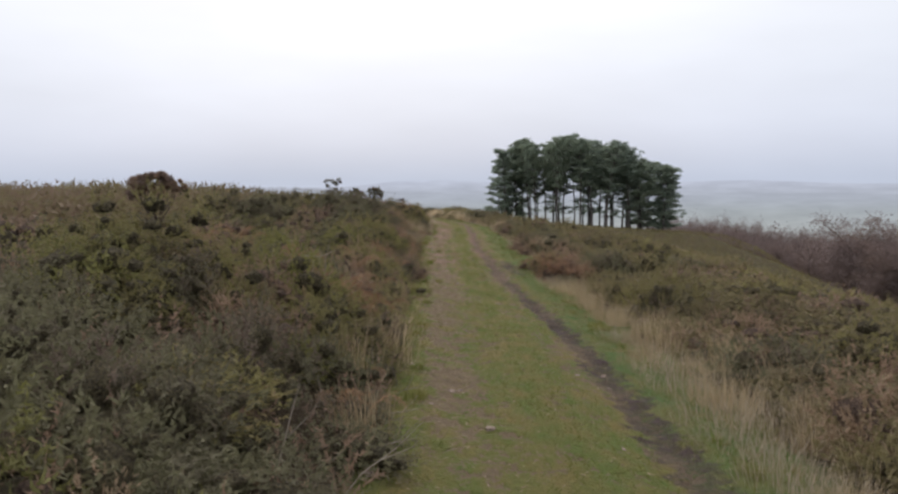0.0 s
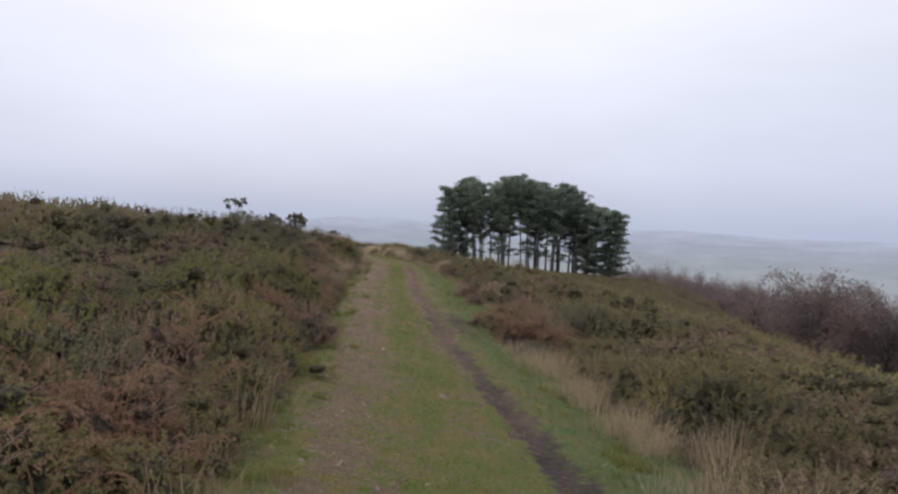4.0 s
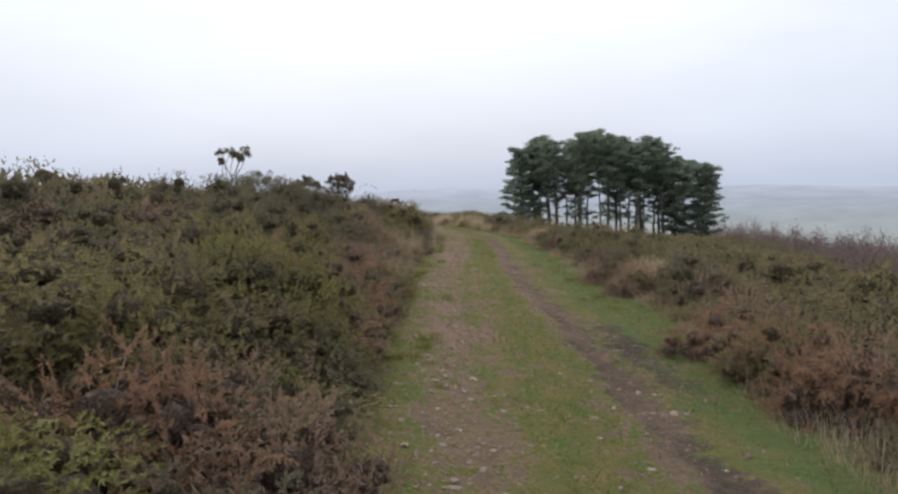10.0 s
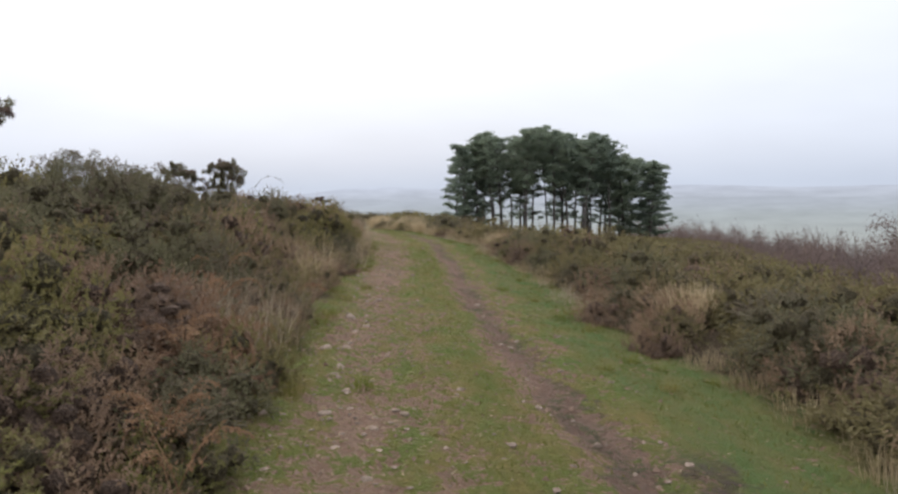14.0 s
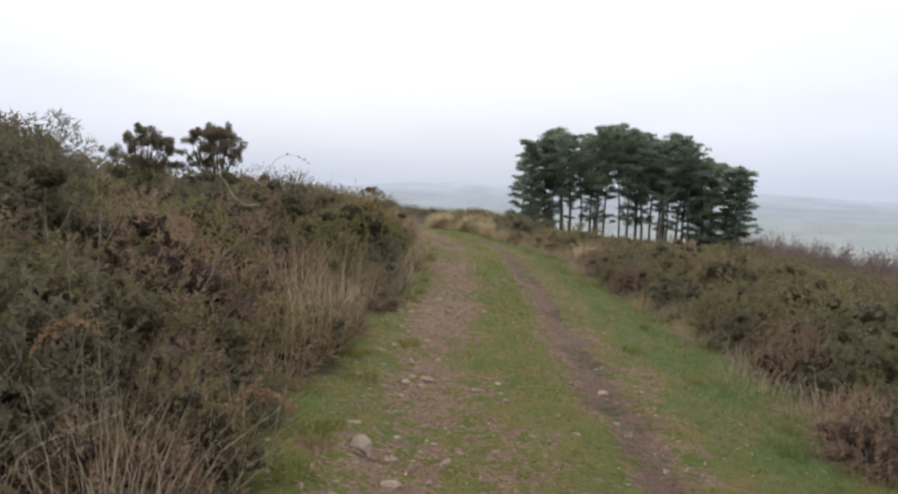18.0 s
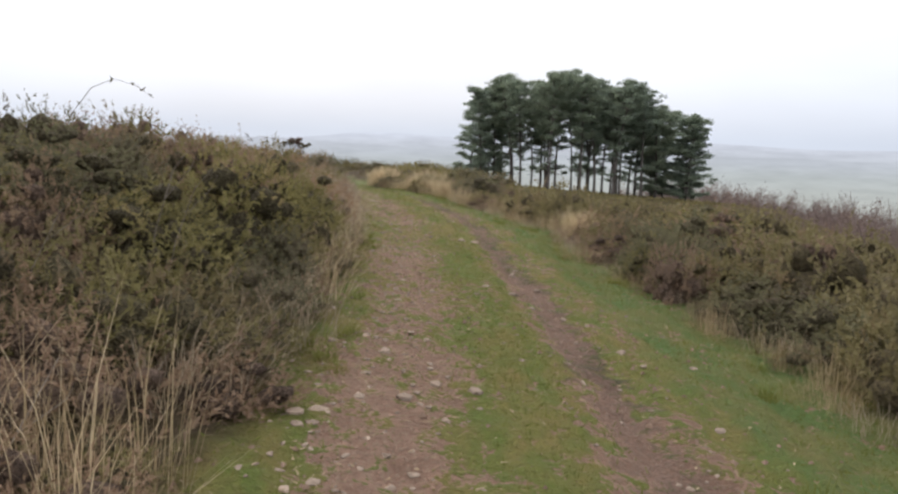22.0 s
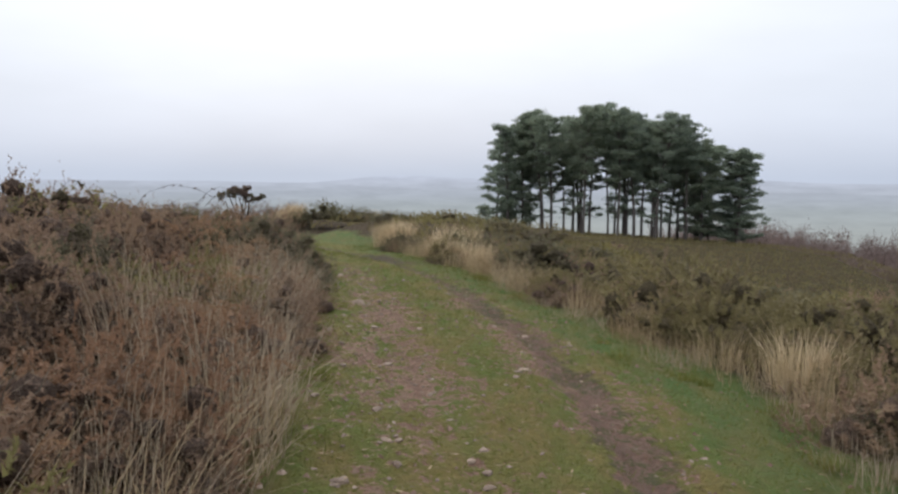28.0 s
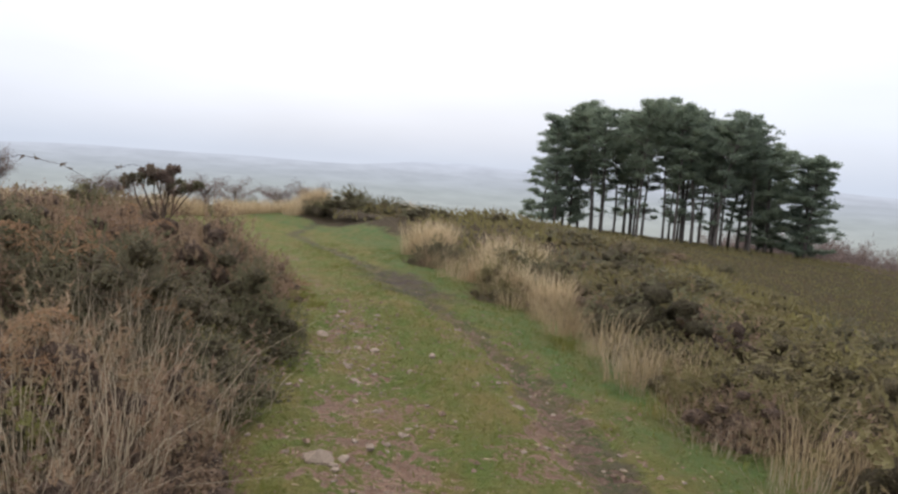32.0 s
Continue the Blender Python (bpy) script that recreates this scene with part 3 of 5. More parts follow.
def stand(x, y, rng, sx=1.0, sz=1.0, sink=0.03):
    z = float(land(x, y)) - sink
    return Matrix.Translation((x, y, z)) @ Matrix.Rotation(rng.uniform(0, 6.28), 4, "Z") @ Matrix.Diagonal((sx, sx, sz, 1))


ASPECTS = ((0.5, 0.8), (0.95, 1.0), (1.6, 1.3))


def bush_set(name, seed, count, **kw):
    """Fine and coarse bushes of each shape: low, round and tall."""
    fine, coarse = [], []
    for q, (aspect, more) in enumerate(ASPECTS):
        a = dict(kw, n_shoots=int(kw["n_shoots"] * more), heads=int(kw.get("heads", 15) * more), aspect=aspect)
        fine.append([bush_meshes(name, seed + k + 300 * q, **a) for k in range(count)])
        a = dict(a, n_shoots=int(a["n_shoots"] * 0.58), needles=int(kw["needles"] * 0.5), leaf_len=kw["leaf_len"] * 1.12, leaf_wide=kw["leaf_wide"] * 1.7)
        coarse.append([bush_meshes(name + "_far", seed + 50 + k + 300 * q, **a) for k in range(count)])
    return fine, coarse


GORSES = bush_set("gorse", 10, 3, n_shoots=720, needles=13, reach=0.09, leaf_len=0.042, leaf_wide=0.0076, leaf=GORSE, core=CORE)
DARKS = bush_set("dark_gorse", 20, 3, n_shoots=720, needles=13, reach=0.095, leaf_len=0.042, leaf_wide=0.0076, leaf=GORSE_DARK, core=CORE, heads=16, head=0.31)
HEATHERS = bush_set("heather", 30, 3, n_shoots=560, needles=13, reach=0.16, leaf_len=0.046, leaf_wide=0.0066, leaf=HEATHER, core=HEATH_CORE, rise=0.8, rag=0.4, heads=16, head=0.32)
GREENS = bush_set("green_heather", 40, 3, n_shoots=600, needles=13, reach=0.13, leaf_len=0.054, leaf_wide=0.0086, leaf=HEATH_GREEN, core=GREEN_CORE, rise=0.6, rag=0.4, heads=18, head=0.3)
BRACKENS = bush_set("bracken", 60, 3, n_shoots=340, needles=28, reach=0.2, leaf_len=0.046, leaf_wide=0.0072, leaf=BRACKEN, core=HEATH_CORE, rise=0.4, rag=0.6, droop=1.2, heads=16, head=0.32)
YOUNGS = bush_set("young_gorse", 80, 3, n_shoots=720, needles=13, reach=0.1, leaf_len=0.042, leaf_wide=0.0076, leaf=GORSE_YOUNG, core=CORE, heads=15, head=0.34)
KINDS = {
    "young_gorse_bush": (YOUNGS, "bright green young gorse bush with rounded heads", "gorse", "gorse bushes on the bank"),
    "gorse_bush": (GORSES, "olive green gorse bush with spiny rounded heads", "gorse", "gorse bushes on the bank"),
    "dark_gorse_bush": (DARKS, "dark green dense gorse bush beside the track", "gorse", "gorse bushes on the bank"),
    "heather_clump": (HEATHERS, "brown dry heather clump on the heath", "heather", "heather clumps"),
    "green_heather_clump": (GREENS, "low olive green heather clump on the heath", "heather", "heather clumps"),
    "bracken_clump": (BRACKENS, "rust-brown dead bracken clump", "bracken", "dead bracken"),
}
RNG = random.Random(7)
PLANTED = []


def plant(kind, x, y, wide, high, near=True, label=""):
    """wide: the bush's width in metres, high: its height above the soil."""
    sets, text, cat, group = KINDS[kind]
    PLANTED.append((x, y, wide))
    ratio = (high / 0.98) / (wide / 1.7)
    q = 0 if ratio < 0.7 else 1 if ratio < 1.28 else 2
    leaf, inside = RNG.choice(sets[0 if near else 1][q])
    root = new(kind)
    part("foliage", leaf, root)
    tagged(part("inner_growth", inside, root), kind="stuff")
    root.matrix_basis = stand(x, y, RNG, wide / 1.7, high / 0.98 / ASPECTS[q][0])
    return tagged(root, label or text, cat, group)


def pick(chances):
    q = RNG.random() * sum(p for _, p in chances)
    for kind, p in chances:
        q -= p
        if q <= 0:
            return kind
    return chances[-1][0]


Y, G, D, H, B, E = "young_gorse_bush", "gorse_bush", "dark_gorse_bush", "heather_clump", "bracken_clump", "green_heather_clump"
# Which plants grow along the left bank, by distance along the track: at its foot, and further up.
LEFT_ZONES = (
    (-9, 9, ((G, 5), (D, 4), (Y, 1.5), (H, 0.5)), ((G, 4), (D, 3), (Y, 1.5), (H, 1.5))),
    (9, 13.5, ((H, 5), (B, 3), (G, 2)), ((G, 4), (Y, 2), (D, 2), (H, 3))),
    (13.5, 17.5, ((H, 4), (G, 2), (Y, 2), (B, 1)), ((G, 4), (Y, 1.5), (D, 3), (H, 2))),
    (17.5, 23.5, ((G, 4), (Y, 3), (B, 1.5), (D, 1)), ((G, 4), (Y, 1), (D, 4), (H, 2))),
    (23.5, 26.2, ((H, 6), (B, 1.5), (G, 1)), ((H, 3), (G, 3), (D, 1))),
    (26.2, 29.6, ((D, 4), (G, 4), (H, 1.5)), ((D, 5), (G, 3), (H, 1))),
    (29.6, 33.5, ((H, 4), (G, 2), (D, 1)), ((D, 5), (G, 3), (H, 1))),
    (33.5, 39.5, ((G, 5), (D, 2), (H, 1)), ((G, 5), (D, 4), (H, 0.6))),
    (39.5, 42.5, ((H, 6), (B, 1), (G, 1)), ((G, 3), (D, 2.5), (H, 2.5))),
    (42.5, 52, ((H, 6), (B, 1), (G, 2), (D, 1.5)), ((H, 6), (B, 0.4), (G, 2), (D, 1.5))),
)


def top_of_bank(s, y):
    """Height of the plants' tops over the track, s metres in from its edge."""
    t = 0.55 + 0.85 * float(smooth(s, 0.0, 1.6)) + (0.03 + 0.13 * float(smooth(y, 20, 25))) * max(0.0, min(s - 1.4, 3.2)) + 0.03 * max(0.0, s - 7.4)
    t += 0.12 * math.sin(0.9 * y + s) + 0.1 * math.sin(2.3 * y - 1.7 * s)
    t += 0.28 * float(smooth(y, 17, 23)) * min(1.0, s / 1.2) + 0.16 * float(smooth(y, 21, 25) * (1 - smooth(y, 33, 36))) * min(1.0, s / 2.0)
    return t - (0.2 + 0.18 * min(1.0, s / 2)) * float(smooth(y, 39, 42)) - 0.7 * float(smooth(y, 51.5, 56)) * min(1.0, s / 2)


def left_bank():
    y = -2.0
    while y < 53:
        for row, off in enumerate((0.4, 1.2, 2.3, 3.5, 5.0, 6.9, 9.2, 12.0)):
            if row > 5 and RNG.random() < 0.5 or (row > 3 and y < 0):
                continue
            s = max(0.28, off + RNG.uniform(-0.3, 0.3) * (1 + 0.15 * row))
            yy = y + RNG.uniform(-0.55, 0.55)
            xx = float(EDGE_L(yy)) - s
            zone = next(z for z in LEFT_ZONES if z[0] <= max(-9, min(yy, 51.9)) < z[1])
            kind = pick(zone[2] if row < 2 else zone[3])
            rise = float(land(xx, yy) - LEVEL(yy))
            high = max(0.35, top_of_bank(s, yy) - rise) * RNG.choice((0.5, 0.66, 0.9, 1.03, 1.14)) * RNG.uniform(0.95, 1.05)
            if kind in (H, B):
                high *= 0.88
            elif yy > 40:
                high *= 0.76
            wide = RNG.uniform(1.15, 1.85) * (1.0 if row else 0.75) * (1 + 0.08 * max(0, row - 2))
            plant(kind, xx, yy, wide, high, row < 3 and yy > 0)
        y += 1.2


left_bank()


def right_heath():
    y = -1.0
    while y < 58:
        for row, off in enumerate((0.5, 1.25, 2.15, 3.2, 4.5, 6.2, 8.4, 11.2)):
            if row > 4 and RNG.random() < 0.25:
                continue
            yy = y + RNG.uniform(-0.55, 0.55)
            s = off + RNG.uniform(-0.3, 0.3) * (1 + 0.2 * row)
            if row == 0 and (yy < 17 or RNG.random() < 0.45 or 21.5 < yy < 26):
                continue
            xx = float(EDGE_R(yy)) + s
            kind = pick(((E, 4), (H, 1.6), (G, 1), (D, 1.2)) if row < 2 else ((E, 8), (H, 1.2), (D, 0.6), (G, 0.8)))
            tall = 1.0 + 0.2 * float(smooth(yy, 18, 30)) - 0.3 * float(smooth(yy, 47, 54))
            high = tall * (RNG.choice((0.26, 0.38, 0.5, 0.68)) if row < 3 else RNG.choice((0.2, 0.3, 0.4, 0.5))) * RNG.uniform(0.9, 1.1)
            if kind in (G, D):
                high *= 1.25
            plant(kind, xx, yy, RNG.uniform(1.0, 2.1) * (0.7 if row == 0 else 1 + 0.08 * row), high, row < 1 or row < 2 and yy < 45)
        y += 1.1


right_heath()


def undergrowth():
    """Low growth that fills the gaps between the bushes: too fine to part."""
    rng = np.random.default_rng(41)
    for name, left, n, mat, label in (("bank_undergrowth", True, 3600, HEATHER, "tangled brown undergrowth between the gorse bushes"), ("heath_undergrowth", False, 3600, HEATH_GREEN, "low tangled heather filling the heath")):
        y = rng.uniform(-2, 56, n)
        s = 0.12 + (8.0 if left else 10.0) * rng.uniform(0, 1, n) ** 1.7
        if not left:
            s = s + 0.5 + 0.25 * np.sin(1.9 * y)
        x = EDGE_L(y) - s if left else EDGE_R(y) + s
        base = np.stack([x, y, land(x, y) - 0.03], -1)
        way = unit(rng.normal(size=base.shape) * 0.6 + np.array([0, 0, 1.0]))
        way[:, 2] = np.abs(way[:, 2])
        tall = rng.uniform(0.22, 0.5, n) * (1.0 if left else 0.75)
        ob = new(name, loose(name, shoots(rng, base, way, tall, 26, 0.06, 0.011), mat))
        tagged(ob, label, "undergrowth", kind="stuff")


undergrowth()


def far_heath():
    """Low heath out to the pines: too fine and too far to part."""
    rng = np.random.default_rng(77)
    n = 70000
    y = 55 + 75 * rng.uniform(0, 1, n) ** 1.25
    x = rng.uniform(-0.35, 0.62, n) * (y - 20) + 2
    keep = (x > EDGE_R(np.minimum(y, 71)) + 1.2) | (y > 74)
    x, y = x[keep], y[keep]
    swell = 0.5 + 0.5 * np.sin(0.8 * x + 1.3 * np.sin(0.5 * y)) * np.sin(0.6 * y + np.sin(0.7 * x))
    z = land(x, y) + 0.42 * swell**2 * rng.uniform(0, 1, len(x))
    base = np.stack([x, y, z], -1)
    way = unit(rng.normal(size=base.shape) * 0.6 + np.array([0, 0, 0.9]))
    tagged(new("distant_heath", loose("distant_heath", sprig_faces(rng, base, way, 0.17, 0.042), FAR_HEATH)), "olive and brown heather carpet running to the pines", "heather", kind="stuff")


far_heath()


def outer_heath():
    """Heath and gorse running on to both sides of the track: too fine to part."""
    rng = np.random.default_rng(78)
    n = 80000
    y = rng.uniform(-12, 72, n)
    left = rng.uniform(0, 1, n) < 0.5
    s = 7 + 32 * rng.uniform(0, 1, n) ** 1.4
    x = np.where(left, EDGE_L(np.minimum(y, 56)) - s, EDGE_R(np.minimum(y, 56)) + s)
    swell = 0.5 + 0.5 * np.sin(1.1 * x + 1.5 * np.sin(0.7 * y)) * np.sin(0.9 * y + 1.4 * np.sin(0.8 * x))
    z = land(x, y) + np.where(left, 0.75, 0.42) * swell * rng.uniform(0, 1, n) ** 0.5
    base = np.stack([x, y, z], -1)
    way = unit(rng.normal(size=base.shape) * 0.7 + np.array([0, 0, 0.6]))
    for name, side, mat_, label in (("outer_gorse", left, GORSE, "rough gorse and heather spreading over the hilltop"), ("outer_heather", ~left, FAR_HEATH, "olive and brown heather spreading down the slope")):
        tagged(new(name, loose(name, sprig_faces(rng, base[side], way[side], 0.24, 0.055), mat_)), label, "heather", kind="stuff")


outer_heath()


def far_clumps():
    for _ in range(70):
        y = 57 + 42 * RNG.random() ** 1.3
        x = float(EDGE_R(min(y, 66))) + 1.5 + RNG.random() * (10 + 0.25 * (y - 50))
        plant(pick(((E, 5), (H, 1), (D, 1.5))), x, y, RNG.uniform(1.6, 3.0), RNG.uniform(0.3, 0.5), False)


far_clumps()


# ---- limbs ----
def tube(points, radii, sides=6):
    """A tapered round limb through points."""
    verts, faces = [], []
    pts = [Vector(p) for p in points]
    for k, p in enumerate(pts):
        d = (pts[min(k + 1, len(pts) - 1)] - pts[max(k - 1, 0)]).normalized()
        a = d.orthogonal().normalized()
        b = d.cross(a)
        for j in range(sides):
            t = 2 * math.pi * j / sides
            verts.append(tuple(p + float(radii[k]) * (math.cos(t) * a + math.sin(t) * b)))
    for k in range(len(pts) - 1):
        for j in range(sides):
            q = (j + 1) % sides
            faces.append((k * sides + j, k * sides + q, (k + 1) * sides + q, (k + 1) * sides + j))
    return verts, faces


def join(pieces):
    verts, faces = [], []
    for v, f in pieces:
        n = len(verts)
        verts += [tuple(q) for q in v]
        faces += [tuple(i + n for i in p) for p in f]
    return verts, faces


# ---- grasses ----
def blade_mesh(name, seed, n, reach, height, width, mat, lean=0.5):
    """A tuft of bent narrow blades, each of two pieces."""
    rng = np.random.default_rng(seed)
    a = rng.uniform(0, 2 * np.pi, n)
    r = reach * np.sqrt(rng.uniform(0, 1, n))
    base = np.stack([r * np.cos(a), r * np.sin(a), 0 * r - 0.02], -1)
    out = np.stack([np.cos(a), np.sin(a), 0 * a], -1) * (r / reach)[:, None] + 0.5 * rng.normal(size=(n, 3))
    out[:, 2] = 0
    h = (height * rng.uniform(0.5, 1.15, n))[:, None]
    mid = base + np.array([0, 0, 0.6]) * h + out * h * lean * 0.25
    tip = base + np.array([0, 0, 1.0]) * h + out * h * lean * 0.75
    side = unit(np.cross(out + 1e-3, np.array([0, 0, 1.0]))) * width
    v = np.stack([base - side, base + side, mid + side * 0.7, mid - side * 0.7, tip], 1).reshape(-1, 3)
    k = np.arange(n)[:, None] * 5
    faces = (k + np.array([0, 1, 2, 3])).tolist() + (k + np.array([3, 2, 4])).tolist()
    return mesh_of(name, v, faces, mat)


TALL_GRASS = [blade_mesh("dry_grass", 200 + k, 95, 0.27, 0.5, 0.0032, STRAW, 0.7) for k in range(5)]
FINE_GRASS = [blade_mesh("fine_grass", 240 + k, 150, 0.42, 0.3, 0.0028, STRAW if k % 2 else GREY_STRAW, 1.0) for k in range(5)]
STALKS = [blade_mesh("grass_stalks", 260 + k, 34, 0.24, 0.5, 0.0034, STRAW if k % 3 else PALE_STRAW, 1.25) for k in range(5)]
GREY_STALKS = [blade_mesh("grey_stalks", 270 + k, 40, 0.24, 0.5, 0.003, GREY_STRAW, 1.4) for k in range(4)]
DENSE_GRASS = [blade_mesh("dense_grass", 210 + k, 340, 0.36, 0.66, 0.0055, PALE_STRAW, 0.5) for k in range(2)]
GREY_GRASS = [blade_mesh("grey_grass", 220 + k, 170, 0.2, 0.5, 0.0032, GREY_STRAW) for k in range(3)]
GREEN_TUFT = [blade_mesh("green_tuft", 230 + k, 90, 0.12, 0.11, 0.003, TURF, 0.8) for k in range(3)]


def tuft(kind, meshes, x, y, s, label, group, tall=1.0):
    root = new(kind)
    part("tuft", RNG.choice(meshes), root)
    root.matrix_basis = stand(x, y, RNG, s, s * tall, 0.0)
    tagged(root.children[0], kind="stuff")
    return tagged(root, label, "grass", group)


def grasses():
    straw = "tall straw-coloured dry grass clump at the track edge"
    # along the right verge
    for y0, y1, step, lo, hi, meshes in ((1.5, 17.5, 0.36, 0.05, 1.1, TALL_GRASS), (1.0, 19, 0.4, -0.1, 0.8, FINE_GRASS), (3.5, 10, 0.6, -0.2, 0.15, FINE_GRASS), (19, 42, 0.8, 0.15, 0.7, FINE_GRASS), (17.5, 25, 1.5, 0.3, 0.9, TALL_GRASS), (33.6, 37.0, 0.8, 0.2, 0.7, TALL_GRASS), (42.2, 44.6, 0.22, 0.3, 1.1, TALL_GRASS), (44.9, 47.6, 0.28, 0.1, 0.9, TALL_GRASS), (40, 50, 0.5, 0.0, 0.7, FINE_GRASS), (48.6, 52.5, 0.16, 0.1, 0.8, TALL_GRASS), (52.5, 57, 0.45, 0.2, 1.0, TALL_GRASS)):
        y = y0
        while y < y1:
            if y > 40 and meshes is TALL_GRASS and math.sin(4.3 * y) < -0.3:
                y += step
                continue
            tuft("dry_grass_clump", meshes, float(EDGE_R(y)) + RNG.uniform(lo, hi), y + RNG.uniform(-0.2, 0.2), RNG.uniform(0.55, 1.0), straw if meshes is TALL_GRASS else "fine low tan grass at the foot of the heather", "dry grass on the verge")
            y += step * RNG.uniform(0.7, 1.3)
    # along the foot of the left bank
    for y0, y1, step, lo, hi, meshes in ((5, 12, 1.2, 0.0, 0.4, TALL_GRASS), (26, 28.5, 0.4, 0.05, 1.0, GREY_STALKS), (29.6, 32.6, 0.5, 0.0, 0.6, STALKS), (25.6, 28.0, 0.5, 0.05, 0.8, STALKS), (36.0, 41.5, 0.2, 0.0, 0.5, STALKS), (33, 36, 0.22, 0.0, 0.45, GREY_STALKS), (38.0, 42, 0.3, 0.05, 0.5, GREY_STALKS), (41.5, 47.0, 0.3, 0.0, 0.6, GREY_STALKS)):
        y = y0
        while y < y1:
            tuft("dry_grass_clump", meshes, float(EDGE_L(y)) - RNG.uniform(lo, hi), y + RNG.uniform(-0.15, 0.15), RNG.uniform(0.6, 1.15), straw if meshes is TALL_GRASS else "grey bleached dry grass clump at the track edge", "dry grass at the bank foot")
            y += step * RNG.uniform(0.7, 1.3)
    # tall clumps standing in the heather of the left bank
    for y0, y1, step, lo, hi, meshes, size, text in ((30.4, 32.3, 0.14, 0.1, 0.75, STALKS, (1.25, 1.75), "tall straw-coloured grass clump standing in the heather"), (29.3, 30.4, 0.22, 0.3, 0.9, STALKS, (1.0, 1.5), "tall straw-coloured grass clump standing in the heather"), (25.6, 28.0, 0.17, 0.1, 0.95, GREY_STALKS, (1.1, 1.6), "tall grey bleached grass clump at the bank foot"), (38.6, 47.0, 0.17, 0.1, 1.0, GREY_STALKS, (1.2, 1.8), "tall grey bleached grass clump at the bank foot"), (10.0, 10.8, 0.2, 0.75, 1.2, GREY_STALKS, (0.8, 1.1), "tall pale grass spikes among the gorse")):
        y = y0
        while y < y1:
            tuft("tall_grass_clump", meshes, float(EDGE_L(y)) - RNG.uniform(lo, hi), y, RNG.uniform(0.6, 0.85), text, "tall grass on the bank", RNG.uniform(*size) / 0.72)
            y += step * RNG.uniform(0.7, 1.3)
    # single dense clumps
    for x, y, s in ((3.7, 29.0, 0.9), (3.95, 29.3, 0.8), (2.95, 43.4, 0.8), (-1.4, 58.8, 1.2), (-1.15, 59.1, 1.1), (-1.65, 59.2, 1.1), (-1.3, 59.6, 1.2), (0.64, 51.9, 0.8), (0.2, 53.0, 0.8), (-0.2, 54.2, 0.85), (0.1, 56.5, 1.0), (0.6, 55.6, 1.0)):
        tuft("dense_grass_clump", DENSE_GRASS, x, y, s, "dense pale straw grass clump standing on the heath", "pale grass clumps")
    # straw grass over the brow
    rng = random.Random(3)
    for k in range(44):
        x, y = (rng.uniform(-14, -6.2), rng.uniform(69.0, 71.5)) if k < 34 else (rng.uniform(-3.2, -0.6), rng.uniform(71, 72.5))
        tuft("dense_grass_clump", DENSE_GRASS, x, y, rng.uniform(0.8, 1.2), "dense pale straw grass clump on the brow", "pale grass clumps")
    for _ in range(60):
        y = rng.uniform(63, 78)
        x = rng.uniform(-26, -4) if y > 68 else rng.uniform(-26, -12)
        if x < float(EDGE_L(min(y, 70))) - 0.6 or y > 71:
            tuft("dense_grass_clump", DENSE_GRASS, x, y, rng.uniform(0.8, 1.3), "dense pale straw grass clump beyond the brow", "pale grass clumps")


grasses()


def tussocks():
    """Small green tufts along both edges of the track and on the verge."""
    rng = random.Random(17)
    for k in range(150):
        y = rng.uniform(2, 52)
        u = rng.gauss(0.03, 0.05) if k % 2 else rng.gauss(1.0, 0.09)
        x = float(EDGE_L(y)) + u * float(EDGE_R(y) - EDGE_L(y))
        tuft("green_grass_tuft", GREEN_TUFT, x, y, rng.uniform(0.5, 1.2), "small green grass tuft at the edge of the track", "green tufts on the verge")


tussocks()


def turf():
    """Short grass and dead stalks over the track: far too many to part."""
    rng = np.random.default_rng(5)
    n = 150000
    y = -1 + 62 * rng.uniform(0, 1, n) ** 0.9
    u = rng.uniform(-0.06, 1.2, n)
    x = EDGE_L(y) + u * (EDGE_R(y) - EDGE_L(y))
    drift = 0.5 + 0.5 * np.sin(1.7 * x + 2.1 * np.sin(0.8 * y)) * np.sin(1.3 * y + 1.9 * np.sin(1.1 * x))
    want = np.exp(-(((u - 0.47) / 0.13) ** 2)) + 1.1 * np.exp(-(((u - 0.98) / 0.16) ** 2)) + 0.55 * np.exp(-(((u - 0.0) / 0.07) ** 2)) + 0.28 * drift
    want *= 1 - 0.85 * np.exp(-(((x - RUT(y)) / 0.25) ** 2))
    keep = rng.uniform(0, 1, n) < want * (0.35 + 0.65 * drift)
    x, y = x[keep], y[keep]
    base = np.stack([x, y, land(x, y) + rough_ground(x, y) - 0.004], -1)
    way = unit(rng.normal(size=base.shape) * 0.75 + np.array([0, 0, 0.7]))
    way[:, 2] = np.abs(way[:, 2])
    tagged(new("track_turf", loose("track_turf", sprig_faces(rng, base, way, 0.05, 0.0042), TURF)), "short green and yellowing turf on the track", "grass", kind="stuff")


turf()


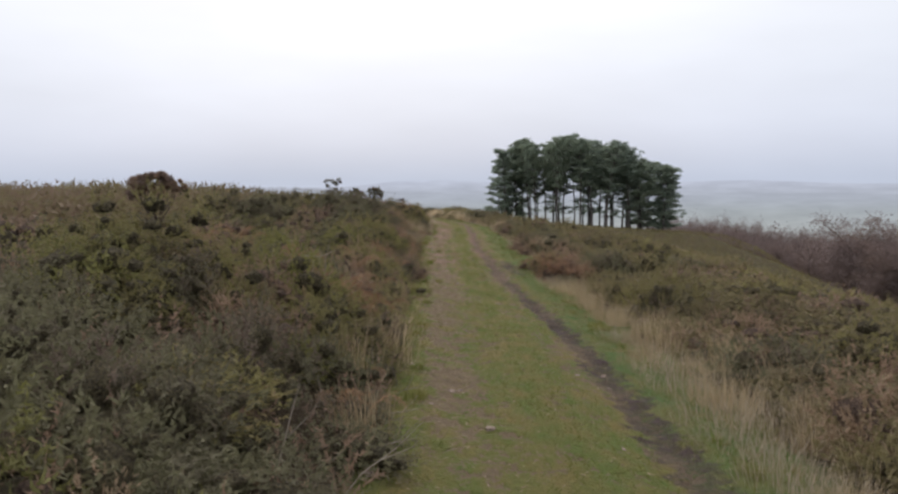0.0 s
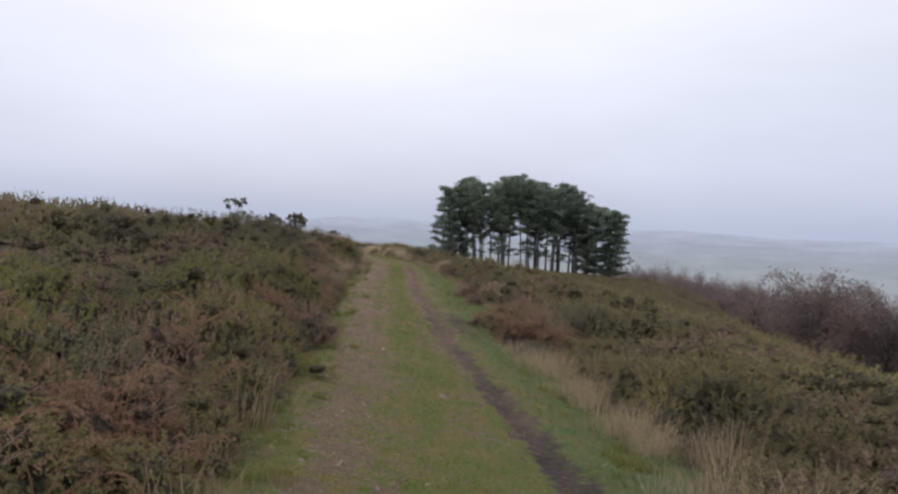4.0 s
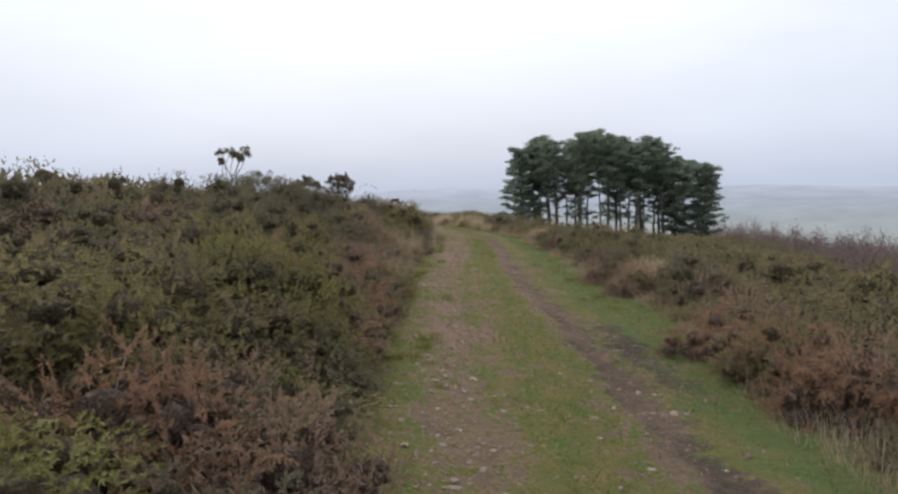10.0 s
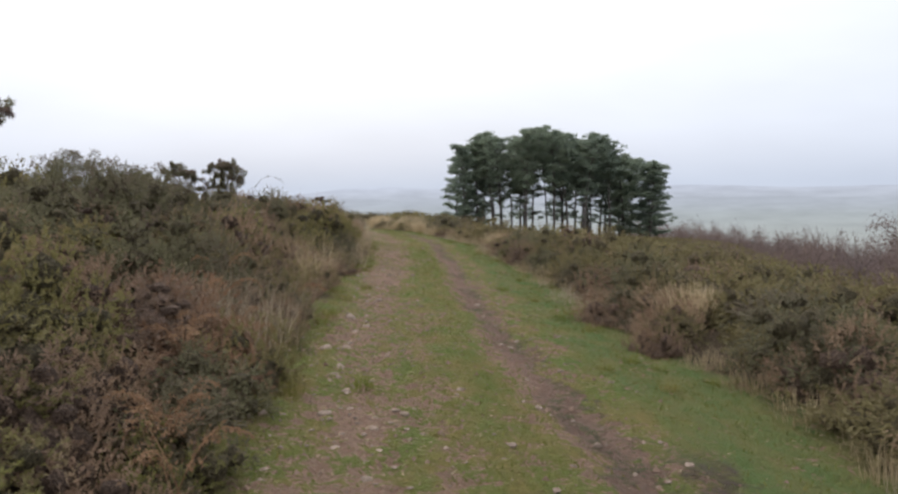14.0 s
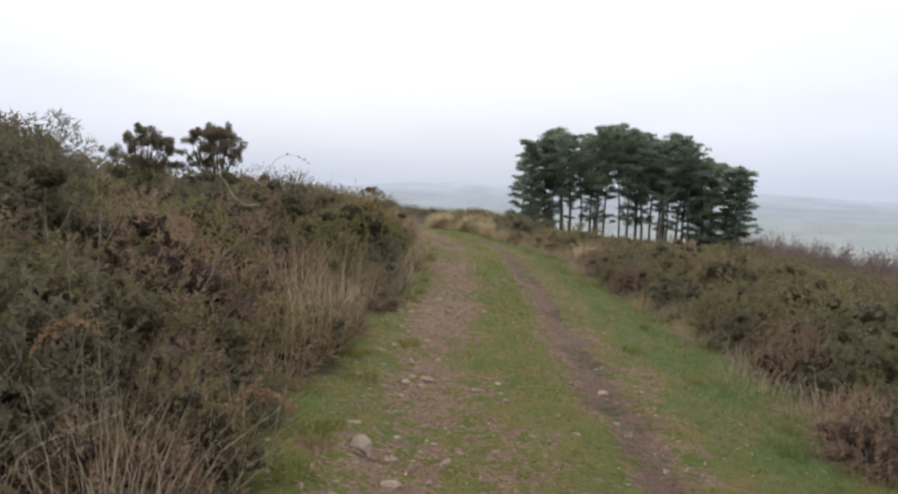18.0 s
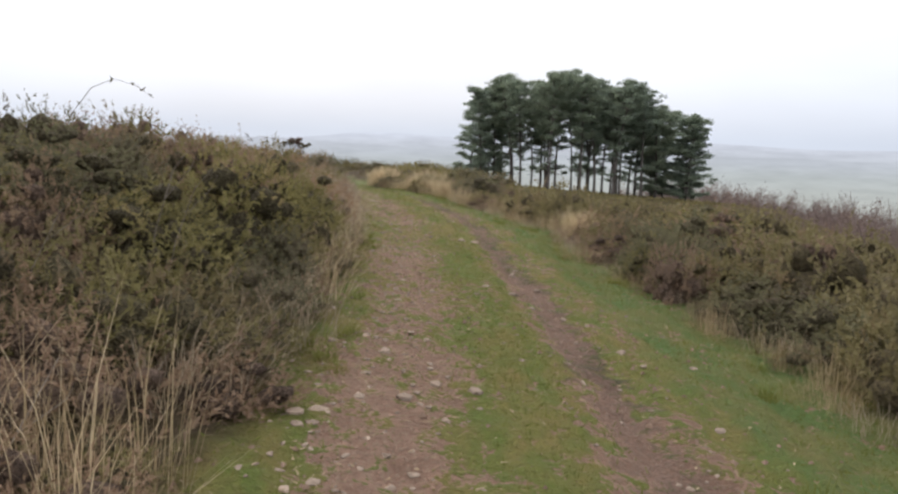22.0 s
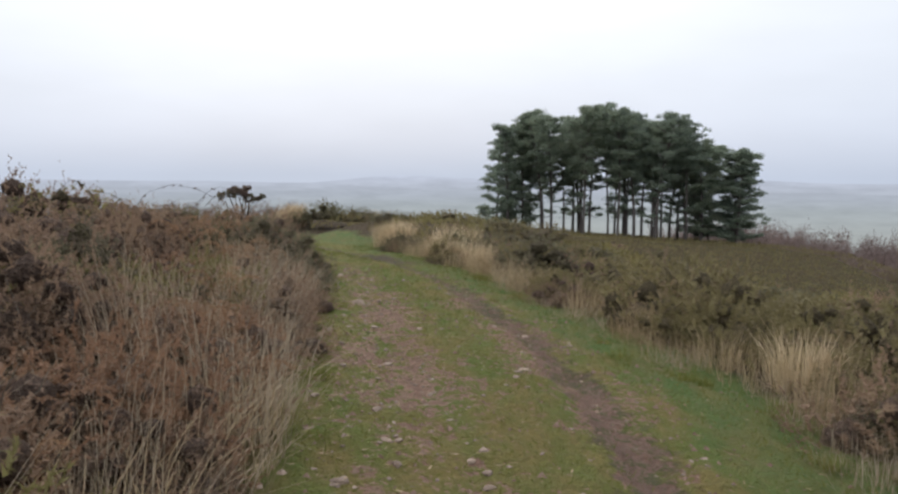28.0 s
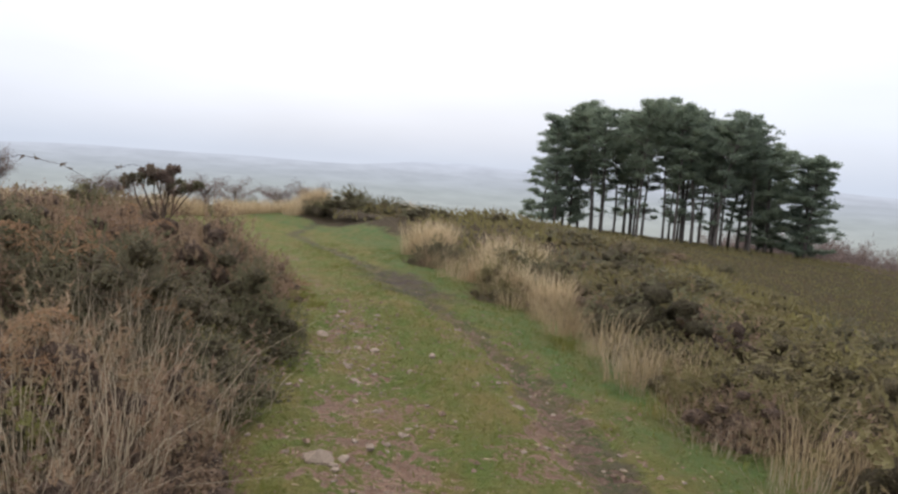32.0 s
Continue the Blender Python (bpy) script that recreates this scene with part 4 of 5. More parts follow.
def litter():
    """Straw, dead leaves and twig ends strewn over the track: far too many to part."""
    rng = np.random.default_rng(6)
    n = 9000
    y = 1 + 52 * rng.uniform(0, 1, n) ** 0.9
    u = np.where(rng.uniform(0, 1, n) < 0.5, rng.normal(0.16, 0.13, n), rng.uniform(-0.05, 1.15, n))
    x = EDGE_L(y) + u * (EDGE_R(y) - EDGE_L(y))
    base = np.stack([x, y, land(x, y) + rough_ground(x, y) + 0.006], -1)
    way = rng.normal(size=base.shape)
    way[:, 2] = rng.uniform(-0.05, 0.3, n)
    tagged(new("track_litter", loose("track_litter", sprig_faces(rng, base, unit(way), 0.042, 0.0045), LITTER)), "dead straw and withered leaves strewn over the track", "litter", kind="stuff")


litter()


# ---- dead bracken ----
def frond_mesh(seed):
    """One arching dead frond: a bent stalk with shrivelled leaflets in pairs, narrowing to the tip."""
    rng = np.random.default_rng(seed)
    curve = lambda t: np.array([0.62 * t, 0.03 * math.sin(5 * t + seed), 0.78 * t - 0.55 * t * t * t])
    stalk = tube([curve(t) for t in np.linspace(0, 1, 7)], np.linspace(0.006, 0.0015, 7), 3)
    lv = []
    for k in range(15):
        t = 0.22 + 0.78 * k / 15
        p, ahead = curve(t), curve(min(1, t + 0.05)) - curve(t - 0.05)
        ahead = ahead / np.linalg.norm(ahead)
        for side in (-1, 1):
            out = np.array([0, side * 1.0, 0]) + 0.55 * ahead + np.array([0, 0, rng.uniform(-0.75, 0.1)]) + 0.18 * rng.normal(size=3)
            out = out / np.linalg.norm(out)
            reach = 0.24 * (1 - t) ** 0.75 * rng.uniform(0.7, 1.15) + 0.02
            q = p + out[None, :] * reach * np.linspace(0.0, 0.95, 8)[:, None]
            w = unit(np.repeat(ahead[None, :], 8, 0) * rng.choice((-1, 1), 8)[:, None] + 0.5 * out + 0.35 * rng.normal(size=(8, 3)))
            lv.append(sprig_faces(rng, q, w, 0.034 * (1.1 - 0.6 * t), 0.0075))
    n = len(lv) * 24
    v = np.concatenate(lv)
    leaves = [(tuple(q) for q in v), [tuple(range(3 * k, 3 * k + 3)) for k in range(n // 3)]]
    return mesh_of("frond", *join([stalk, leaves]), RUST)


FRONDS = [frond_mesh(700 + k) for k in range(5)]


def bracken_fronds(x, y, count, size, rng, top=None):
    root = new("bracken_plant")
    for k in range(count):
        ob = part("frond", rng.choice(FRONDS), root)
        ob.matrix_basis = Euler((rng.uniform(-0.25, 0.25), rng.uniform(-0.5, 0.35), 6.28 * k / count + rng.uniform(-0.5, 0.5))).to_matrix().to_4x4() @ Matrix.Scale(rng.uniform(0.75, 1.15), 4)
    z = float(land(x, y)) if top is None else top
    root.matrix_basis = Matrix.Translation((x, y, z)) @ Matrix.Scale(size, 4)
    tagged(root, "rust-brown dead bracken with arching withered fronds", "bracken", "dead bracken")


def bracken_patches():
    rng = random.Random(91)
    for y0, y1, lo, hi, n in ((8.0, 14.5, 0.3, 1.6, 9), (8.5, 13.5, 1.8, 4.5, 6), (3.5, 6.5, 0.1, 0.4, 2), (16.0, 24.0, 0.05, 0.5, 8), (24.0, 30.0, 0.2, 0.9, 5), (39.5, 43.5, 0.3, 1.1, 5), (43.5, 48.0, 0.3, 2.2, 6)):
        for _ in range(n):
            y = rng.uniform(y0, y1)
            s = rng.uniform(lo, hi)
            x = float(EDGE_L(y)) - s
            rise = max(0.0, 0.6 * (top_of_bank(s, y) + float(LEVEL(y)) - float(land(x, y))) - 0.12)
            bracken_fronds(x, y, rng.randint(3, 5), rng.uniform(0.5, 0.8), rng, float(land(x, y)) + rise * (0.5 if s < 0.5 else 1.0))
    for x, y in ((2.85, 22.6), (2.75, 21.6), (3.0, 20.6), (2.8, 19.8), (3.2, 22.0), (3.3, 19.2)):
        bracken_fronds(x, y, 6, rng.uniform(0.5, 0.7), rng, float(land(x, y)) + 0.2)


# ---- stones ----
def stone_mesh(seed, flat):
    rng = np.random.default_rng(seed)
    v, f = BALL_LOW
    cut = v.copy()
    for _ in range(7):
        d = unit(rng.normal(size=(1, 3)))[0]
        over = np.maximum(cut @ d - rng.uniform(0.45, 0.75), 0)
        cut = cut - over[:, None] * d
    cut = cut * (1 + 0.06 * rng.normal(size=(len(v), 1))) * np.array([1.0, rng.uniform(0.6, 0.85), flat])
    return mesh_of("stone", cut, f, STONE)


STONES = [stone_mesh(300 + k, 0.35 + 0.08 * (k % 4)) for k in range(8)]


def put_stone(x, y, size, rng):
    ob = new("stone", rng.choice(STONES))
    z = float(land(x, y) + rough_ground(np.float64(x), np.float64(y)))
    ob.matrix_basis = Matrix.Translation((x, y, z - size * 0.06)) @ Euler((rng.uniform(-0.2, 0.2), rng.uniform(-0.2, 0.2), rng.uniform(0, 6.28))).to_matrix().to_4x4() @ Matrix.Diagonal((size, size, size, 1))
    tagged(ob, "pale pinkish-grey loose stone on the track" if size > 0.05 else "small pale loose stone on the track", "stone", "stones on the track")


def stones():
    rng = random.Random(11)
    for x, y, s in ((-0.82, 28.7, 0.13), (-0.95, 26.8, 0.12), (-0.75, 26.9, 0.08), (1.02, 30.8, 0.1), (-0.88, 33.3, 0.12), (-1.0, 33.2, 0.07), (0.74, 37.0, 0.12), (0.98, 38.67, 0.08), (0.48, 40.8, 0.13), (0.68, 40.85, 0.12), (-0.19, 33.9, 0.07), (1.38, 35.1, 0.07), (0.86, 34.3, 0.07), (0.5, 43.3, 0.1), (-1.19, 46.0, 0.12), (-0.74, 48.4, 0.07), (-1.2, 36.3, 0.11), (0.05, 6.8, 0.05), (-0.6, 31.9, 0.07), (-0.4, 33.6, 0.09), (-0.55, 34.6, 0.08)):
        put_stone(x, y, s, rng)
    for _ in range(250):
        y = rng.uniform(19, 50) if rng.random() < 0.85 else rng.uniform(3, 19)
        u = rng.choice((rng.gauss(0.18, 0.09), rng.gauss(0.2, 0.1), rng.gauss(0.12, 0.09), rng.gauss(0.66, 0.07)))
        x = float(EDGE_L(y)) + u * float(EDGE_R(y) - EDGE_L(y))
        put_stone(x, y, rng.uniform(0.025, 0.06) * (1.5 if rng.random() < 0.15 else 1), rng)
    r2 = np.random.default_rng(12)
    sv, sf = zip(*[(np.array([q.co[:] for q in me.vertices]), np.array([p.vertices[:] for p in me.polygons])) for me in STONES])
    vs, fs, at = [], [], 0
    for k in range(2200):
        y = 17 + 33 * rng.random()
        u = rng.choice((rng.gauss(0.17, 0.09), rng.gauss(0.2, 0.08), rng.gauss(0.66, 0.1), rng.gauss(0.12, 0.08), rng.gauss(0.25, 0.2)))
        x = float(EDGE_L(y)) + u * float(EDGE_R(y) - EDGE_L(y))
        size = rng.uniform(0.014, 0.04) * (1.9 if rng.random() < 0.2 else 1)
        z = float(land(x, y) + rough_ground(np.float64(x), np.float64(y)))
        a, q = rng.uniform(0, 6.28), k % len(STONES)
        turn = np.array([[math.cos(a), -math.sin(a), 0], [math.sin(a), math.cos(a), 0], [0, 0, 0.7]])
        vs.append(sv[q] @ turn.T * size + np.array([x, y, z - 0.1 * size]))
        fs.append(sf[q] + at)
        at += len(sv[q])
    tagged(new("bedded_stones", mesh_of("bedded_stones", np.concatenate(vs), np.concatenate(fs), STONE)), "flat reddish stones bedded in the ruts", "stone", kind="stuff")
    n = 6500
    y = 6 + 45 * r2.uniform(0, 1, n) ** 0.62
    u = np.where(r2.uniform(0, 1, n) < 0.45, r2.normal(0.2, 0.12, n), np.where(r2.uniform(0, 1, n) < 0.6, r2.normal(0.67, 0.08, n), r2.uniform(0, 1, n)))
    x = EDGE_L(y) + u * (EDGE_R(y) - EDGE_L(y))
    z = land(x, y) + rough_ground(x, y)
    tet = np.array([[1, 0, -0.3], [-0.6, 0.8, -0.3], [-0.5, -0.8, -0.3], [0.1, 0.1, 0.55]])
    size = (0.007 + 0.03 * r2.uniform(0, 1, n) ** 3) * np.where(y < 18, 0.6, 1)
    ang = r2.uniform(0, 6.28, n)
    c, s = np.cos(ang)[:, None], np.sin(ang)[:, None]
    px, py = tet[None, :, 0] * c - tet[None, :, 1] * s, tet[None, :, 0] * s + tet[None, :, 1] * c
    v = np.stack([x[:, None] + px * size[:, None], y[:, None] + py * size[:, None], z[:, None] + tet[None, :, 2] * size[:, None] + 0.003], -1).reshape(-1, 3)
    k = np.arange(n)[:, None] * 4
    f = np.concatenate([k + np.array(q) for q in ((0, 1, 3), (1, 2, 3), (2, 0, 3))])
    tagged(new("gravel", mesh_of("gravel", v, f, GRAVEL)), "scattered pale gravel in the track ruts", "gravel", kind="stuff")


stones()


for kind, x, y, w, h, text in (
    (D, 3.15, 36.6, 1.4, 0.6, ""), (H, 3.0, 37.9, 1.5, 0.6, ""), (D, 3.2, 39.2, 1.7, 0.68, ""), (H, 2.9, 40.4, 1.3, 0.55, ""), (D, 3.5, 41.4, 1.6, 0.6, ""),
    (B, 2.7, 22.4, 1.5, 0.62, "rust-brown heather mound bulging onto the verge"), (B, 3.2, 21.2, 1.6, 0.65, "rust-brown heather mound bulging onto the verge"), (B, 2.95, 20.1, 1.5, 0.6, "rust-brown heather mound bulging onto the verge"), (H, 3.6, 23.4, 1.6, 0.6, ""), (D, 4.2, 20.6, 1.8, 0.7, ""), (D, 4.6, 22.0, 1.9, 0.65, ""), (D, 4.0, 31.2, 1.6, 0.7, ""), (D, 3.6, 35.0, 1.7, 0.7, ""), (H, 3.4, 32.2, 1.3, 0.5, ""), (H, 3.5, 22.6, 1.3, 0.5, ""), (B, 3.4, 19.3, 1.2, 0.45, ""),
    (D, 3.3, 33.4, 1.1, 0.6, "round dark gorse bush beside the grass verge"), (D, 3.15, 29.7, 1.3, 0.6, "round dark gorse bush beside the grass verge"), (H, 2.75, 27.7, 0.9, 0.35, ""), (D, 4.4, 26.0, 1.7, 0.5, ""), (D, 4.3, 13.2, 1.8, 0.5, ""), (G, 5.2, 11.5, 1.9, 0.5, "")):
    plant(kind, x, y, w, h, True, text)


# ---- old gorse ----
def leggy_gorse(x, y, heads, label, leaf=GORSE_DARK, seed=1):
    """An old gorse on bare bent stems, each with a leafy head. heads: offsets x, y, height in the world and radius."""
    rng = np.random.default_rng(seed)
    root = new("leggy_gorse")
    soil = float(land(x, y))
    low = min(q[2] - q[3] for q in heads) - soil
    fork = (0.5 * sum(q[0] for q in heads) / len(heads), 0.5 * sum(q[1] for q in heads) / len(heads), 0.62 * low)
    part("trunk", mesh_of("trunk", *tube([(0, 0, -0.1), (fork[0] * 0.4 + 0.03, fork[1] * 0.4, fork[2] * 0.5), fork], [0.02, 0.017, 0.014], 6), STEM, True), root)
    for hx, hy, top, r in heads:
        hz = top - soil - r
        a, b = Vector(fork), Vector((hx, hy, hz))
        pts = [a, a.lerp(b, 0.35) + Vector((rng.normal() * 0.04, 0, -0.12 * (b - a).length)), a.lerp(b, 0.75) + Vector((rng.normal() * 0.03, 0, -0.06 * (b - a).length)), b]
        part("stem", mesh_of("stem", *tube(pts, [0.011, 0.009, 0.006, 0.004], 5), STEM, True), root)
        lv = []
        for _ in range(5):
            c = np.array([hx, hy, hz]) + rng.normal(size=3) * r * np.array([0.85, 0.85, 0.5])
            e = sphere_points(rng, 130, -0.9)
            lv.append(sprig_faces(rng, c + e * r * 0.6 * rng.uniform(0.3, 1.0, (len(e), 1)), unit(e + 0.6 * rng.normal(size=e.shape)), 0.018 + 0.14 * r, 0.006))
        tagged(part("head", loose("head", np.concatenate(lv), leaf), root), kind="stuff")
    root.matrix_basis = Matrix.Translation((x, y, soil))
    tagged(root, label, "gorse", "old gorse on bare stems")


def dome_heads(seed, n, wide, low, top, r):
    """Heads over a dome from low at its rim to top at its middle."""
    rng = random.Random(seed)
    out = []
    for _ in range(n):
        a, q = rng.uniform(0, 6.28), math.sqrt(rng.random())
        out.append((wide * q * math.cos(a), wide * 0.6 * q * math.sin(a), low + (top - low) * math.sqrt(max(0.0, 1 - q * q)) * rng.uniform(0.75, 1.0), r * rng.uniform(0.7, 1.25)))
    return out


leggy_gorse(-4.75, 27.4, ((0.2, 0, 1.74, 0.085), (0.42, 0.1, 1.78, 0.08), (0.3, -0.1, 1.66, 0.075), (0.36, 0.15, 1.62, 0.07), (0.02, 0.1, 1.74, 0.07), (0.1, -0.1, 1.55, 0.065), (0.5, 0.0, 1.68, 0.06)), "tall leggy gorse with knobbly heads on bare stems", GORSE_DARK, 3)
leggy_gorse(-3.7, 34.3, dome_heads(4, 26, 0.42, 0.8, 1.42, 0.075), "leggy dark gorse with open rounded heads", seed=4)
leggy_gorse(-4.6, 34.3, dome_heads(5, 26, 0.45, 0.75, 1.38, 0.075), "leggy dark gorse with open rounded heads", seed=5)
leggy_gorse(-4.8, 30.6, dome_heads(6, 34, 1.15, 0.6, 1.45, 0.2), "broad dark gorse with a dense rounded top", seed=6)
leggy_gorse(-3.15, 7.7, dome_heads(7, 16, 0.27, 1.56, 1.84, 0.05), "ragged reddish-brown gorse standing over the bank", HEATHER, 7)
leggy_gorse(-3.4, 49.1, ((-0.26, 0, 0.33, 0.045), (-0.16, 0.05, 0.42, 0.05), (-0.05, 0, 0.46, 0.06), (0.05, 0.1, 0.45, 0.055), (0.1, -0.05, 0.38, 0.05), (-0.1, 0.1, 0.36, 0.05), (0.0, 0.05, 0.38, 0.055), (0.18, 0, 0.3, 0.045), (0.28, 0.05, 0.29, 0.045), (0.36, 0, 0.31, 0.035), (0.12, 0.05, 0.26, 0.045), (-0.2, 0, 0.36, 0.04)), "small flat-topped wind-bent dark gorse against the sky", seed=8)
for x, y, w, top in ((-2.95, 49.6, 0.8, 0.14), (-2.35, 48.2, 1.0, 0.0), (-2.1, 47.8, 0.8, -0.08), (-2.6, 46.9, 1.2, 0.22)):
    plant(D, x, y, w, top - float(land(x, y)), True, "dark gorse bush at the end of the bank")
for x, y, w, top in ((-3.1, 7.2, 1.3, 1.8), (-2.75, 6.8, 1.2, 1.55), (-3.45, 6.9, 1.3, 1.72), (-3.6, 7.8, 1.3, 1.75), (-2.7, 7.6, 1.2, 1.6)):
    plant(G, x, y, w, top - float(land(x, y)), True, "olive green gorse bush high on the bank")
for x, y, w, top in ((-1.75, 38.4, 1.5, 0.5), (-1.95, 37.2, 1.7, 0.62), (-2.0, 36.0, 1.7, 0.6), (-3.0, 36.6, 1.8, 0.85), (-2.9, 38.2, 1.7, 0.6), (-3.3, 31.9, 1.6, 0.75), (-3.4, 29.6, 1.8, 0.95), (-2.9, 21.4, 1.7, 0.85), (-2.05, 20.4, 1.4, 0.58), (-3.2, 24.4, 1.7, 0.95), (-4.5, 27.0, 1.5, 1.42), (-3.7, 34.1, 1.2, 1.16), (-4.6, 34.1, 1.3, 1.12), (-3.6, 33.5, 1.5, 0.98), (-4.5, 33.6, 1.6, 1.0), (-3.6, 48.4, 1.5, 0.05), (-2.85, 48.6, 1.5, 0.16), (-3.2, 49.5, 1.4, 0.1), (-3.4, 48.6, 1.4, 0.27), (-4.2, 48.8, 1.6, 0.2), (-3.5, 49.8, 1.4, -0.1)):
    plant(H if y > 45 else G if y > 34 or y < 22 else D, x, y, w, top - float(land(x, y)), True, "brown heather mound at the bend" if y > 45 else "large rounded gorse bush close to the track")


YOUNG_GORSE = ((-1.35, 5.8, 1.0, 0.5), (-0.98, 6.3, 0.75, 0.2), (-2.4, 15.2, 1.5, 0.85), (-2.2, 16.0, 1.2, 0.55), (-2.5, 21.0, 1.5, 0.6), (-2.0, 14.2, 1.1, 0.4), (-2.3, 20.3, 1.5, 0.62), (-1.95, 21.7, 1.2, 0.15), (-2.6, 30.4, 1.3, 0.67), (-2.6, 44.9, 1.2, -0.2), (-1.6, 18.6, 0.85, -0.2))
START_GORSE = ((-1.75, 2.3, 1.5, 1.2), (-1.65, 3.3, 1.4, 0.95), (-1.35, 2.9, 1.0, 0.6), (-2.0, 1.2, 1.6, 1.3), (-2.3, 3.7, 1.5, 1.1), (-1.7, 4.1, 1.3, 0.8), (-2.7, 4.6, 1.5, 1.1), (-1.25, 3.8, 0.9, 0.45), (-2.45, 27.5, 1.5, 0.36), (-2.0, 10.9, 1.4, 0.6))
BANK_FOOT = ((D, -4.5, 30.2, 2.2, 1.28), (D, -5.3, 30.6, 2.0, 1.2), (D, -3.1, 23.3, 1.5, 1.08), (D, -3.7, 24.1, 1.7, 1.14), (D, -3.8, 29.8, 1.9, 1.1), (B, -1.85, 40.4, 1.1, -0.08), (B, -1.55, 40.6, 0.9, -0.2), (B, -2.1, 40.0, 1.1, 0.0), (B, -2.2, 26.2, 1.3, 0.0), (B, -1.7, 25.8, 1.1, -0.3), (B, -1.6, 25.0, 1.0, -0.35), (B, -2.0, 25.4, 1.2, -0.1), (G, -2.6, 28.2, 1.9, 0.64), (G, -1.75, 39.0, 1.2, 0.1), (B, -1.95, 40.9, 1.2, -0.18), (B, -1.75, 42.6, 1.0, -0.35), (H, -2.2, 25.4, 1.4, 0.2), (H, -2.4, 42.2, 1.4, -0.1))
for kind, x, y, w, top in [(Y, *q) for q in YOUNG_GORSE] + [(D, *q) for q in START_GORSE] + list(BANK_FOOT):
    plant(kind, x, y, w, top - float(land(x, y)), True)


def fill_gaps():
    """Smaller bushes wherever bare soil would show between those planted so far."""
    for left, reach in ((True, (0.35, 0.8, 1.3, 1.9, 2.6, 3.3)), (False, (1.7, 2.4, 3.1, 4.0))):
        for k in range(72):
            y = 0.6 + 0.72 * k
            for s in reach:
                x = float(EDGE_L(y)) - s if left else float(EDGE_R(y)) + s
                if any((x - p) ** 2 + (y - q) ** 2 < (0.36 * w) ** 2 for p, q, w in PLANTED):
                    continue
                if left:
                    plant(pick(((D, 2), (G, 2), (H, 3)) if y < 39 else ((H, 5), (D, 1))), x, y, RNG.uniform(0.8, 1.1), RNG.uniform(0.4, 0.55) + 0.12 * s, s < 2.2)
                else:
                    plant(pick(((E, 4), (H, 1), (D, 1))), x, y, RNG.uniform(0.9, 1.3), RNG.uniform(0.25, 0.4), s < 2)


fill_gaps()
bracken_patches()


def dead_branch(name, pts, r, label):
    ob = new(name, mesh_of(name, *tube(pts, np.linspace(r, r * 0.35, len(pts)), 6), DEADWOOD, True))
    tagged(ob, label, "dead branch")


dead_branch("dead_branch", [(-2.55, 32.6, 0.38), (-2.75, 32.75, 0.36), (-2.95, 32.95, 0.45), (-3.1, 33.1, 0.62), (-3.3, 33.3, 0.78)], 0.01, "bleached bent dead branch lying across the gorse")
for q in range(7):
    x, z = -1.98 + 0.075 * q, 0.78 + 0.012 * q
    dead_branch("dead_twig", [(x - 0.03, 8.75, z - 0.3), (x, 8.7, z - 0.06), (x + 0.05 - 0.02 * (q % 3), 8.68, z + 0.1 - 0.02 * (q % 2))], 0.007, "bleached dead twig sticking out of the gorse")
dead_branch("dead_branch", [(-2.05, 8.72, 0.72), (-1.8, 8.7, 0.8), (-1.6, 8.72, 0.79), (-1.42, 8.75, 0.86)], 0.009, "bleached dead branch lying over the gorse")


def dead_stems():
    """Bleached upright stems with a side shoot, standing in the heather."""
    rng = random.Random(31)
    for k in range(70):
        y = rng.uniform(24, 47) if k < 34 else rng.uniform(3, 7.5) if k < 50 else rng.uniform(7, 24)
        x = float(EDGE_L(y)) - (rng.uniform(-0.05, 0.5) if 34 <= k < 50 else rng.uniform(0.15, 1.3))
        z = float(land(x, y))
        h = min(0.8, top_of_bank(float(EDGE_L(y)) - x, y) + float(LEVEL(y)) - z - rng.uniform(0.15, 0.4))
        dx, dy = rng.uniform(-0.35, 0.35), rng.uniform(-0.35, 0.35)
        stem = tube([(x, y, z - 0.03), (x + 0.4 * dx, y + 0.4 * dy, z + 0.5 * h), (x + dx, y + dy, z + h), (x + 1.5 * dx, y + 1.4 * dy, z + h + 0.14)], [0.0045, 0.004, 0.003, 0.0015], 5)
        side = tube([(x + 0.7 * dx, y + 0.7 * dy, z + 0.75 * h), (x + dx + 0.1, y + dy + 0.03, z + h), (x + dx + 0.16, y + dy, z + h + 0.1)], [0.003, 0.0025, 0.001], 4)
        ob = new("dead_twig", mesh_of("dead_twig", *join([stem, side]), DEADWOOD, True))
        tagged(ob, "thin bleached dead stem standing in the heather", "dead branch", "dead stems on the bank")


dead_stems()


